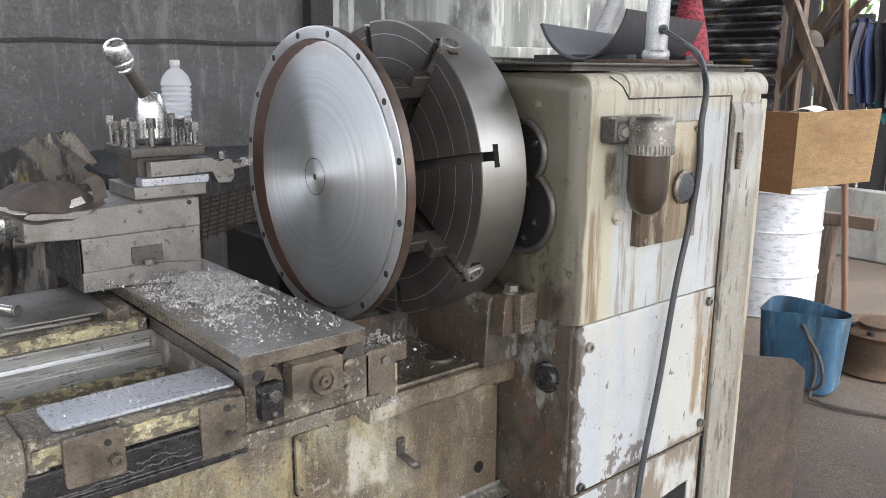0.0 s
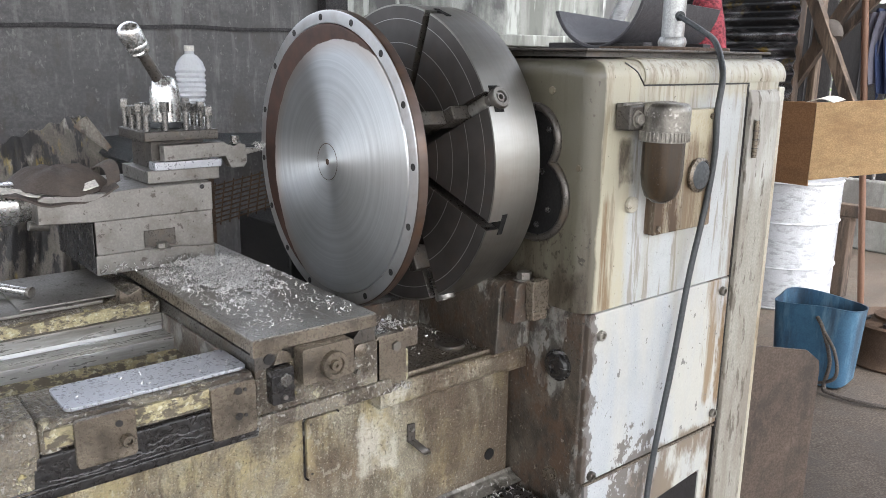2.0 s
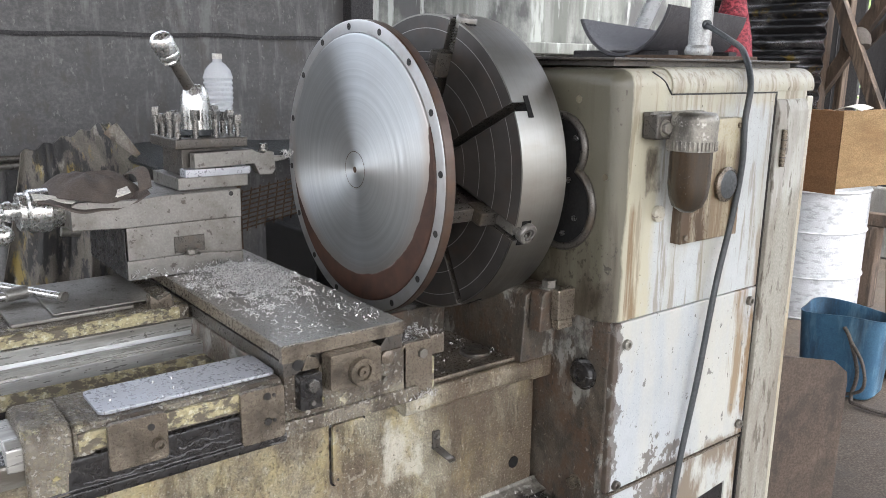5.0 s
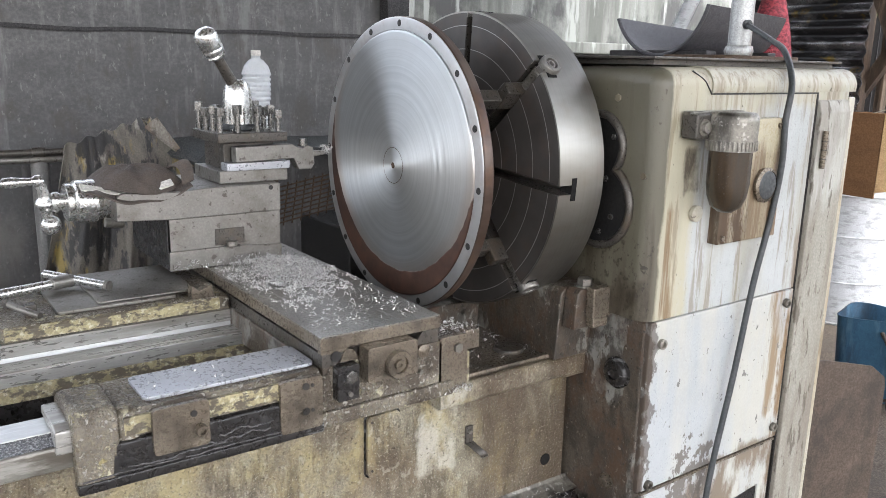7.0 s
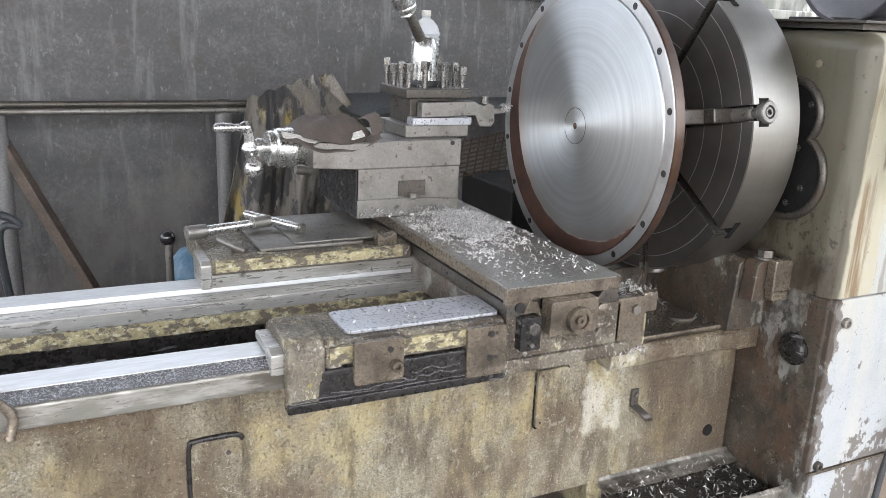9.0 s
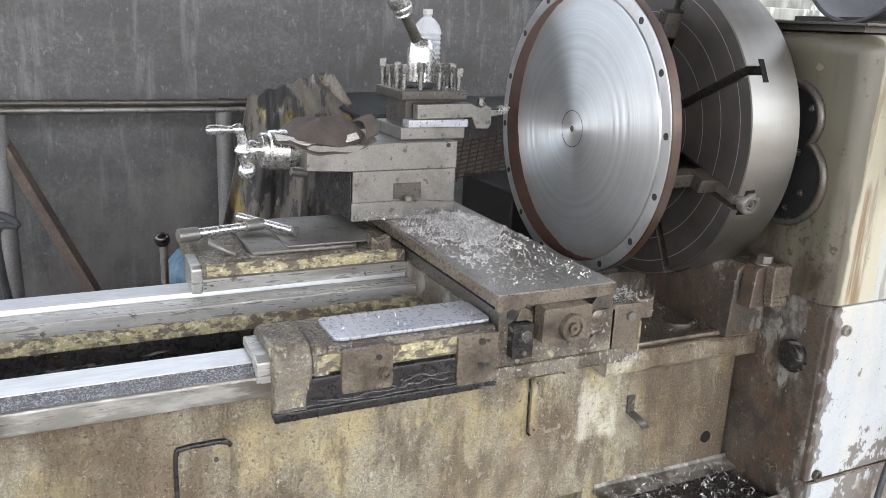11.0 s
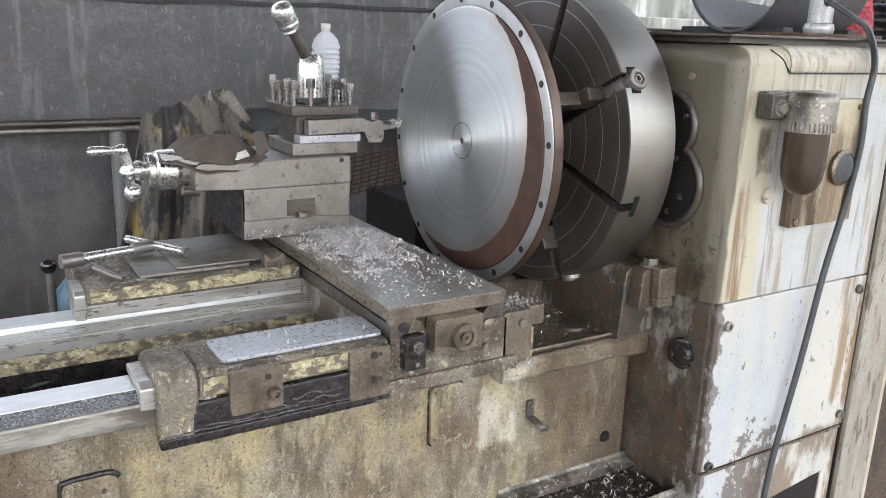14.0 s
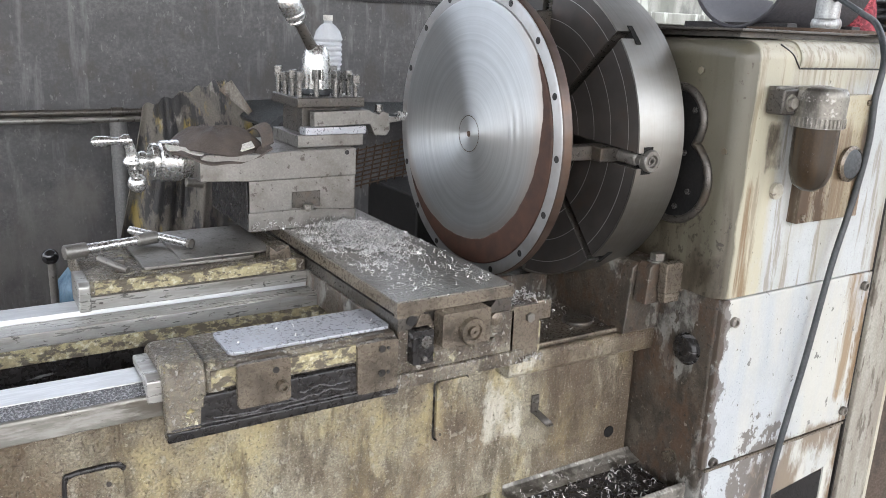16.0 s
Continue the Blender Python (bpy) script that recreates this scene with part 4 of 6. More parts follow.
part("glass", spin([(0.03, 0), (0.03, 0.012), (0.026, 0.014), (0, 0.014)], (0.287, -0.024, 1.06), (0, -1, 0), 32, closed=False), rubber, sight)
part("ring", spin([(0.03, 0), (0.036, 0.002), (0.037, 0.009), (0.031, 0.013)], (0.287, -0.024, 1.06), (0, -1, 0), 32, closed=False), cast_brown, sight)

pole = thing("lamp_pole", 0.62, 0.3, 1.316, "scuffed galvanised steel pole standing on the headstock", "pole")
part("pipe", cyl((0.62, 0.3, 1.325), (0.62, 0.3, 2.6), 0.029, seg=32), galvanised, pole)
part("flange", prism(rounded(0.46, 0.78, 0.22, 0.42, 0.02), "z", 1.3168, 1.328, 0.002), rust_iron, pole, "rusty flange plate")
part("collar", spin([(0.033, 1.328), (0.037, 1.34), (0.033, 1.352), (0.029, 1.354)], (0.62, 0.3, 0), (0, 0, 1)), galvanised, pole)
part("grommet", cyl((0.607, 0.275, 1.405), (0.604, 0.268, 1.405), 0.012, seg=20), rubber, pole)
cable = smooth_line([(0.606, 0.274, 1.405), (0.54, 0.16, 1.365), (0.43, 0.05, 1.335), (0.355, -0.022, 1.27), (0.335, -0.03, 1.19), (0.333, -0.034, 1.1), (0.322, -0.03, 0.99), (0.29, -0.026, 0.84), (0.255, -0.026, 0.64), (0.2, -0.028, 0.38), (0.16, -0.05, 0.15), (0.1, -0.1, 0.012), (-0.05, -0.2, 0.012)], 10)
solo("power_cable", tube(cable, 0.0068, 12), rubber, "black rubber power cable hanging down the headstock", "cable")

# ---- carriage ----
car = thing("lathe_carriage", -0.75, 0.3, 0.72, "worn cast-iron lathe carriage with chipped yellow paint", "carriage")
wing = part("front_wing", prism([(0.072, 0.735), (0.072, 0.815), (0.08, 0.823), (0.2, 0.823), (0.21, 0.815), (0.21, 0.803), (0.062 + 0.045, 0.803), (0.09, 0.778), (0.084, 0.735)], "x", -1.0, -0.70, 0.002), wing_paint, car)
part("wing_end", prism([(0.062, 0.728), (0.062, 0.818), (0.078, 0.836), (0.17, 0.836), (0.195, 0.822), (0.2, 0.803), (0.107, 0.803), (0.088, 0.778), (0.084, 0.728)], "x", -1.064, -1.006, 0.007), wing_paint, car)
part("wing_shoulder", prism([(0.066, 0.735), (0.066, 0.81), (0.078, 0.828), (0.165, 0.828), (0.19, 0.815), (0.2, 0.803), (0.107, 0.803), (0.088, 0.778), (0.084, 0.735)], "x", -1.007, -0.978, 0.008), wing_paint, car)
part("way_wiper", prism([(0.08, 0.7785), (0.08, 0.812), (0.1, 0.818), (0.175, 0.818), (0.175, 0.803), (0.112, 0.803), (0.0885, 0.7785)], "x", -1.084, -1.062, 0.003), way_grey, car, "steel way wiper")
part("wing_skirt", prism([(0.061, 0.736), (0.0625, 0.785), (0.084, 0.787), (0.084, 0.736)], "x", -1.02, -0.772, 0.004), oily_black, car, "black greasy skirt")
part("skirt_edge", prism([(0.06, 0.722), (0.06, 0.738), (0.084, 0.738), (0.084, 0.722)], "x", -1.064, -0.70, 0.003), oily_black, car)
for z, amp, x0, x1 in ((0.741, 0.004, -1.058, -0.705), (0.752, 0.007, -0.9, -0.79), (0.762, 0.006, -0.87, -0.785), (0.747, 0.005, -1.0, -0.86)):
    part("grease_ridge", tube([(x0 + (x1 - x0) * k / 60, 0.0615 + 0.001 * math.sin(k * 0.9), z + amp * noise.noise(Vector((k * 0.1, z * 90, 1.0)))) for k in range(61)], [0.0012 + 0.0016 * abs(noise.noise(Vector((k * 0.33, 5.0, z * 50)))) for k in range(61)], 8), grease, car, "ridge of caked grease")
part("paint_band", prism([(0.0655, 0.79), (0.0655, 0.817), (0.074, 0.817), (0.074, 0.79)], "x", -1.0, -0.77, 0.002), yellow_paint, car, "chipped yellow paint band")
part("wear_plate", prism(rounded(-0.965, -0.70, 0.092, 0.185, 0.012), "z", 0.8235, 0.829, 0.001), wear_plate, car, "pale blue-grey wiped steel plate")
plate = part("cover_plate", prism(rounded(-0.965, -0.885, 0.755, 0.824, 0.007), "y", 0.055, 0.064, 0.001), cast_brown, car, "brown steel cover plate")
part("hole", cyl((-0.908, 0.0535, 0.807), (-0.908, 0.056, 0.807), 0.005, seg=16), recess_black, plate)
part("plate_bolt", capscrew((-0.9, 0.054, 0.782), (0, -1, 0), 0.009, 0.012), cast_brown, plate)
key = part("gib_plate", prism(rounded(-0.775, -0.704, 0.735, 0.82, 0.006), "y", 0.058, 0.069, 0.001), cast_brown, car, "brown steel plate with two screw holes")
for z in (0.807, 0.766):
    part("hole", cyl((-0.733, 0.0565, z), (-0.733, 0.059, z), 0.006, seg=16), recess_black, key)
    part("hole", cyl((-0.722, 0.0565, z), (-0.722, 0.059, z), 0.003, seg=10), recess_black, key)
part("bridge", prism([(0.078, 0.722), (0.078, 0.825), (0.85, 0.825), (0.85, 0.803), (0.107, 0.803), (0.088, 0.775), (0.084, 0.722)], "x", -0.695, -0.46, 0.003), wing_paint, car)
part("lower_ledge", prism([(0.07, 0.722), (0.07, 0.748), (0.09, 0.748), (0.09, 0.722)], "x", -0.70, -0.44, 0.003), wing_paint, car)
part("rear_wing", prism([(0.457, 0.797), (0.457, 0.84), (0.462, 0.847), (0.6, 0.847), (0.74, 0.84), (0.74, 0.797)], "x", -1.10, -0.70, 0.003), wing_paint, car)
part("paint_band", prism([(0.4535, 0.824), (0.4535, 0.842), (0.459, 0.846), (0.459, 0.824)], "x", -1.09, -0.72, 0.001), yellow_paint, car, "chipped yellow paint band")
part("rear_wing_face", prism([(0.449, 0.798), (0.449, 0.822), (0.458, 0.822), (0.458, 0.798)], "x", -1.112, -0.70, 0.002), way_grey, car, "bare steel lower face")
part("rear_wiper", prism([(0.445, 0.797), (0.445, 0.843), (0.455, 0.85), (0.53, 0.85), (0.53, 0.797)], "x", -1.118, -1.098, 0.003), way_grey, car)
part("side_web", prism([(0.2, 0.765), (0.2, 0.822), (0.46, 0.822), (0.46, 0.765)], "x", -0.7, -0.66, 0.003), foot_paint, car, "oily dark side of the saddle")
part("rear_plate", prism(rounded(-1.0, -0.79, 0.49, 0.70, 0.006), "z", 0.8475, 0.8535, 0.001), steel, car, "grey slip plate")
part("rear_plate", prism(rounded(-0.93, -0.75, 0.5, 0.72, 0.006), "z", 0.854, 0.858, 0.001), steel, car)
part("corner_bracket", prism([(-0.77, 0.845), (-0.77, 0.875), (-0.755, 0.862), (-0.73, 0.872), (-0.725, 0.845)], "y", 0.465, 0.49, 0.002), cast_brown, car)
wip = part("wiper_plate", prism(rounded(-0.468, -0.405, 0.724, 0.828, 0.006), "y", 0.078, 0.09, 0.001), cast_brown, car, "grimy wiper plate with a hex bolt")
part("wiper_bolt", hexbolt((-0.428, 0.08, 0.805), (0, -1, 0), 0.0095, 0.008), steel, wip)
part("wiper_block", box(-0.405, -0.372, 0.085, 0.11, 0.792, 0.83, 0.004), cast_brown, wip)
part("wiper_felt", box(-0.405, -0.393, 0.086, 0.1, 0.73, 0.79, 0.003), yellow_paint, wip)
part("wiper_body", box(-0.465, -0.41, 0.09, 0.2, 0.73, 0.82, 0.006), cast_dark, wip)

lever = thing("clamp_lever", -1.0, 0.6, 0.85, "loose steel tee wrench lying on the carriage", "wrench")
part("bar", tube([(-1.085, 0.6, 0.868), (-0.962, 0.63, 0.87)], [0.0105, 0.0085], 14), chrome, lever)
part("sleeve", cyl((-0.985, 0.622, 0.871), (-0.945, 0.634, 0.871), 0.0125, seg=18, bevel=0.002), steel, lever)
part("cross_bar", tube([(-0.985, 0.685, 0.877), (-0.898, 0.573, 0.868)], 0.008, 14), chrome, lever)
part("bar_end", cyl((-0.898, 0.573, 0.868), (-0.8935, 0.567, 0.8675), 0.01, seg=16), steel, lever)
part("socket", cyl((-1.12, 0.592, 0.868), (-1.08, 0.601, 0.868), 0.014, seg=18, bevel=0.002), steel, lever)
stop = thing("stop_screw", -1.05, 0.51, 0.845, "small bent steel stop with a square nut", "stop")
part("nut", box(-1.05, -1.03, 0.5, 0.52, 0.847, 0.87, 0.002), cast_dark, stop)
part("arm", tube(smooth_line([(-1.07, 0.53, 0.868), (-1.05, 0.5, 0.862), (-1.03, 0.475, 0.856)]), 0.006), steel, stop)

# ---- cross slide ----
X0, X1, YF, ZT = -0.699, -0.47, 0.074, 0.874
cs = thing("cross_slide", -0.58, 0.5, 0.825, "scratched flat steel cross slide strewn with chips", "cross slide")
# body darker than the top plate: oil plus the sides' shade, in the colour
part("table", prism([(X0, 0.85), (X0, ZT - 0.003), (X1, ZT - 0.003), (X1, 0.85)], "y", YF, 0.96, 0.0012), cast_brown, cs, "oily brown body of the slide, darkened for its shaded sides")
part("top_face", box(X0 + 0.0003, X1 - 0.0003, YF + 0.0003, 0.96, ZT - 0.0035, ZT, 0.001), slide_top, cs, "scratched flat steel top")
part("left_jaw", prism([(X0 + 0.003, 0.822), (X0 + 0.003, 0.844), (X0 + 0.05, 0.844), (X0 + 0.026, 0.822)], "y", YF + 0.002, 0.95, 0.001), cast_dark, cs)
part("left_groove", box(X0 + 0.011, X0 + 0.05, YF + 0.012, 0.95, 0.8442, 0.8498, 0), recess_black, cs)
part("left_cheek", box(X0 + 0.001, X0 + 0.05, YF + 0.001, YF + 0.012, 0.8442, 0.8498, 0), cast_brown, cs)
part("right_jaw", prism([(X1 - 0.034, 0.8495), (X1 - 0.055, 0.826), (X1 - 0.002, 0.826), (X1 - 0.002, 0.8495)], "y", YF + 0.002, 0.95, 0.001), cast_dark, cs)
part("dovetail", box(X0 + 0.055, X1 - 0.06, YF + 0.012, 0.95, 0.826, 0.8495, 0), cast_dark, cs)
part("gib_hole", cyl((-0.672, YF - 0.001, 0.838), (-0.672, YF + 0.02, 0.838), 0.009, seg=20), recess_black, cs)
part("gib_screw", prism([(-0.665, 0.826), (-0.655, 0.848), (-0.64, 0.845), (-0.63, 0.826)], "y", YF - 0.001, YF + 0.01, 0.001), cast_brown, cs)
bearing = part("screw_bearing", prism(rounded(-0.628, -0.533, 0.79, 0.85, 0.006), "y", 0.048, 0.078, 0.001), cast_brown, cs, "brown bearing block of the feed screw")
part("collar", spin([(0.024, 0), (0.024, 0.008), (0.0225, 0.011), (0.015, 0.011), (0.0145, 0.006), (0.009, 0.006), (0.009, 0.0125), (0.003, 0.0125), (0.0025, 0.008), (0, 0.008)], (-0.573, 0.049, 0.815), (0, -1, 0), 32, closed=False), cast_brown, bearing, "round steel collar")
small = part("stop_block", prism(rounded(-0.676, -0.637, 0.765, 0.824, 0.004), "y", 0.06, 0.08, 0.001), oily_black, cs, "black oily stop block")
part("stop_bolt", hexbolt((-0.654, 0.062, 0.805), (0, -1, 0), 0.0115, 0.009), screw_dark, small)
part("dowel", cyl((-0.655, 0.06, 0.776), (-0.655, 0.055, 0.776), 0.004, seg=10), steel, small)
part("oil_nipple", spin([(0.012, 0), (0.012, 0.006), (0.007, 0.008), (0, 0.008)], (-0.505, 0.077, 0.815), (0, -1, 0), 20, closed=False), cast_brown, cs)
part("dowel", cyl((-0.51, 0.076, 0.778), (-0.51, 0.07, 0.778), 0.004, seg=10), steel, cs)

# ---- compound slide ----
comp = thing("compound_slide", -0.66, 0.7, 0.874, "grey steel compound slide of the lathe", "compound slide")
base = part("swivel_base", prism([(-0.768, 0.9), (-0.768, 0.979), (-0.53, 0.979), (-0.53, 0.9)], "y", 0.59, 0.83, 0.002), steel, comp)
part("base_flange", prism([(-0.772, 0.8745), (-0.772, 0.914), (-0.64, 0.914), (-0.605, 0.912), (-0.531, 0.905), (-0.531, 0.8745)], "y", 0.583, 0.84, 0.002), steel, comp)
part("base_window", box(-0.676, -0.613, 0.5865, 0.5895, 0.917, 0.951, 0.001), cast_dark, base, "shallow rectangular window")
part("base_nut", hexbolt((-0.644, 0.577, 0.914), (0, 0, 1), 0.012, 0.012), steel, base)
# added plate: darkens the west side with painted shade as well as oil
part("base_side", box(-0.7748, -0.7724, 0.585, 0.836, 0.878, 0.978, 0.0006), oily_black, base, "thin black plate over the side, for its shade and oil")
top = part("top_slide", prism([(-0.866, 0.985), (-0.866, 1.03), (-0.855, 1.038), (-0.75, 1.034), (-0.69, 1.038), (-0.53, 1.0385), (-0.53, 0.9795), (-0.768, 0.9795)], "y", 0.586, 0.80, 0.002), steel, comp)
part("set_screw", cyl((-0.552, 0.5845, 1.03), (-0.552, 0.587, 1.03), 0.005, seg=14), recess_black, top)
part("end_tab", box(-0.53, -0.524, 0.6, 0.78, 1.0, 1.03, 0.002), steel, top)
crank = part("crank", spin([(0.017, 0), (0.02, 0.006), (0.02, 0.012), (0.016, 0.016), (0.016, 0.03)], (-0.966, 0.66, 1.02), (1, 0, 0), 24), chrome, comp, "polished ball crank")
part("dial", spin([(0.03, 0), (0.036, 0.003), (0.037, 0.012), (0.034, 0.014), (0.041, 0.02), (0.042, 0.055), (0.038, 0.058), (0.034, 0.078)], (-0.944, 0.66, 1.018), (1, 0, 0), 36), chrome, crank, "polished graduated dial")
part("collar", cyl((-0.875, 0.66, 1.015), (-0.864, 0.66, 1.015), 0.032, seg=30), cast_dark, crank)
part("arm", tube(smooth_line([(-0.985, 0.652, 1.062), (-0.979, 0.655, 1.04), (-0.976, 0.66, 1.02), (-0.975, 0.665, 1.0), (-0.968, 0.668, 0.977)]), [0.0095 + 0.009 * math.exp(-((k - 16) / 4) ** 2) for k in range(33)], 16), chrome, crank)
part("grip", spin([(0.004, 0), (0.0095, 0.006), (0.0105, 0.02), (0.007, 0.045), (0.0075, 0.055), (0.0115, 0.06), (0.0115, 0.07)], (-1.052, 0.642, 1.064), (1, 0.13, -0.01), 18), chrome, crank)
part("ball", spin([(0.019 * math.sin(math.pi * k / 10), -0.019 * math.cos(math.pi * k / 10)) for k in range(11)], (-0.968, 0.668, 0.975), (0, 0, 1), 20, closed=False), chrome, crank)
part("pin", cyl((-0.79, 0.85, 0.93), (-0.83, 0.85, 0.935), 0.011, seg=16, bevel=0.002), steel, comp, "steel pin end")

# ---- four-way tool post ----
tp = thing("tool_post", -0.58, 0.69, 1.0385, "square four-way tool post with rows of clamping screws", "tool post")
part("foot_block", box(-0.651, -0.499, 0.616, 0.77, 1.0388, 1.0655, 0.002), steel, tp)
part("core", box(-0.632, -0.52, 0.64, 0.755, 1.0655, 1.122, 0.002), cast_dark, tp)
head_plate = part("head_plate", box(-0.652, -0.497, 0.614, 0.772, 1.1225, 1.1435, 0.003), cast_dark, tp, "square dark steel head plate")
SCREWS = [(-0.641, 0.63), (-0.603, 0.63), (-0.512, 0.63), (-0.56, 0.628), (-0.641, 0.67), (-0.642, 0.71), (-0.641, 0.755), (-0.598, 0.757), (-0.555, 0.757), (-0.51, 0.757), (-0.509, 0.715), (-0.51, 0.672)]
for i, (x, y) in enumerate(SCREWS):
    h = 0.052 + 0.006 * math.sin(i * 2.3)
    s = part("clamp_screw", cyl((x, y, 1.143), (x, y, 1.143 + h - 0.016), 0.0062, seg=12), screw_dark, head_plate)
    tmp = box(-0.0075, 0.0075, -0.0075, 0.0075, 0, 0.019, 0.0015)
    tmp.transform(Matrix.Translation((x, y, 1.143 + h - 0.018)) @ Matrix.Rotation(i * 0.7, 4, "Z"))
    part("square_head", tmp, screw_dark, s)
    part("washer", cyl((x, y, 1.143 + h - 0.02), (x, y, 1.143 + h - 0.0175), 0.0095, seg=14), screw_dark, s)
part("pivot_washer", cyl((-0.578, 0.69, 1.1435), (-0.578, 0.69, 1.157), 0.036, seg=36, bevel=0.003), rubber, tp)
hub = part("handle_hub", spin([(0.031, 1.157), (0.031, 1.2), (0.029, 1.225), (0.022, 1.245), (0.012, 1.25), (0, 1.25)], (-0.578, 0.69, 0), (0, 0, 1), closed=False), chrome, tp, "polished steel clamping hub")
handle = part("handle", tube([(-0.583, 0.688, 1.232), (-0.63, 0.668, 1.3015)], [0.013, 0.0105], 16), cast_dark, tp, "slanting handle bar")
part("knob", spin([(0.011, 0), (0.018, 0.004), (0.021, 0.009), (0.019, 0.012), (0.0225, 0.017), (0.023, 0.023), (0.021, 0.026), (0.0235, 0.031), (0.024, 0.05), (0.022, 0.06), (0.015, 0.067), (0, 0.07)], (-0.625, 0.67, 1.2935), (-0.54, -0.23, 0.8), 28, closed=False), chrome, handle, "bright ribbed steel knob")
holder = thing("tool_holder", -0.54, 0.62, 1.085, "heavy bent steel tool holder with a bit", "tool holder")
part("shim", box(-0.638, -0.497, 0.606, 0.64, 1.0658, 1.082, 0.001), wear_plate, holder, "bright packing strip")
part("shank", prism([(-0.618, 1.0825), (-0.618, 1.115), (-0.49, 1.117), (-0.482, 1.111), (-0.467, 1.107), (-0.455, 1.113), (-0.441, 1.108), (-0.438, 1.072), (-0.446, 1.06), (-0.476, 1.061), (-0.488, 1.086)], "y", 0.606, 0.634, 0.002), steel, holder)
part("bit_screw", hexbolt((-0.459, 0.62, 1.112), (0, 0, 1), 0.009, 0.015), screw_dark, holder)
part("bit", prism([(-0.445, 1.085), (-0.445, 1.1), (-0.405, 1.098), (-0.402, 1.094), (-0.41, 1.09)], "y", 0.614, 0.626, 0.001), steel, holder)

# ---- chuck and workpiece, which turn together ----
AX = Vector((-0.356, 0.404, 1.087))
CF, CB, CR = 0.166, 0.289, 0.314
JAW = 34.7
work = new("chuck_with_disc")
work.location = AX
ORIGIN[work.name] = Vector((0, 0, 0))
tagged(work, "turning steel four-jaw chuck holding a large flanged disc", "chuck")


def sector(a0, a1, w0, w1, r0, r1, n=14):
    """The outline, in (y, z), of a chuck segment between two slots."""
    def on(a, w, r):
        s = math.sqrt(r * r - w * w)
        return (s * math.cos(a) - w * math.sin(a), s * math.sin(a) + w * math.cos(a))
    pts = [on(a0, w0, r0)]
    b0, b1 = a0 + math.asin(w0 / r1), a1 - math.asin(w1 / r1)
    pts += [(r1 * math.cos(b0 + (b1 - b0) * k / n), r1 * math.sin(b0 + (b1 - b0) * k / n)) for k in range(n + 1)]
    pts.append(on(a1, -w1, r0))
    return pts


chuck = part("chuck_body", spin([(CR, 0), (CR, 0.004), (CR, CB - CF - 0.05), (CR - 0.006, CB - CF - 0.044), (0.1, CB - CF - 0.044)], (CF + 0.044, 0, 0), (1, 0, 0), 96), chuck_rim, work, "brushed steel chuck body")
for k in range(8):
    a0, a1 = radians(JAW + 45 * k), radians(JAW + 45 * (k + 1))
    w0, w1 = (0.015, 0.009) if k % 2 == 0 else (0.009, 0.015)
    seg = part("chuck_segment", prism(sector(a0, a1, w0, w1, 0.08, CR - 0.004), "x", CF + 0.0025, CF + 0.0445), cast_dark, chuck)
    part("segment_rim", prism(sector(a0, a1, w0, w1, CR - 0.012, CR), "x", CF + 0.0005, CF + 0.0442), chuck_rim, seg, "brushed steel rim")
    part("segment_face", prism(sector(a0, a1, w0 + 0.001, w1 + 0.001, 0.08, CR - 0.0035), "x", CF, CF + 0.003), chuck_face, seg, "dark face scribed with rings")


def turned_to(bm, a):
    bm.transform(Matrix.Rotation(a, 4, "X"))
    return bm


for k in range(8):
    a = radians(JAW + 45 * k)
    if k % 2:
        part("tee_slot", turned_to(box(CF + 0.032, CF + 0.0443, CR - 0.03, CR + 0.0008, -0.022, 0.022, 0), a), slot_black, chuck, "dark tee slot end")
        continue
    part("slot_mouth", turned_to(box(CF + 0.014, CF + 0.036, CR - 0.02, CR + 0.0006, -0.026, 0.026, 0), a), slot_black, chuck)
    jaw = part("jaw", turned_to(box(CF - 0.035, CF + 0.038, 0.2, 0.252, -0.0142, 0.0142, 0.004), a), cast_dark, chuck, "dark stepped chuck jaw")
    part("jaw_step", turned_to(box(CF - 0.1, CF - 0.035, 0.2, 0.228, -0.0142, 0.0142, 0.003), a), cast_dark, jaw)
    thread = cyl((CF + 0.017, 0.25, 0), (CF + 0.017, CR - 0.002, 0), 0.01, seg=18)
    for i in range(9):
        spin([(0.01, 0), (0.0138, 0.0018), (0.01, 0.0036)], (CF + 0.017, 0.252 + i * 0.0056, 0), (0, 1, 0), 18, thread)
    part("jaw_screw", turned_to(thread, a), steel, jaw, "coarse threaded jaw screw")
    part("screw_socket", turned_to(spin([(0.0215, 0), (0.0215, 0.012), (0.019, 0.015), (0.0125, 0.015), (0.0115, 0.008), (0.0085, 0.008), (0.0085, 0.0135), (0.0055, 0.0135), (0.005, 0.004), (0, 0.004)], (CF + 0.03, CR - 0.005, 0), (0, 1, 0), 28, closed=False), a), steel, jaw, "round socket end of the screw")
part("centre_boss", cyl((CF - 0.001, 0, 0), (CF + 0.02, 0, 0), 0.085, seg=48), cast_dark, chuck)

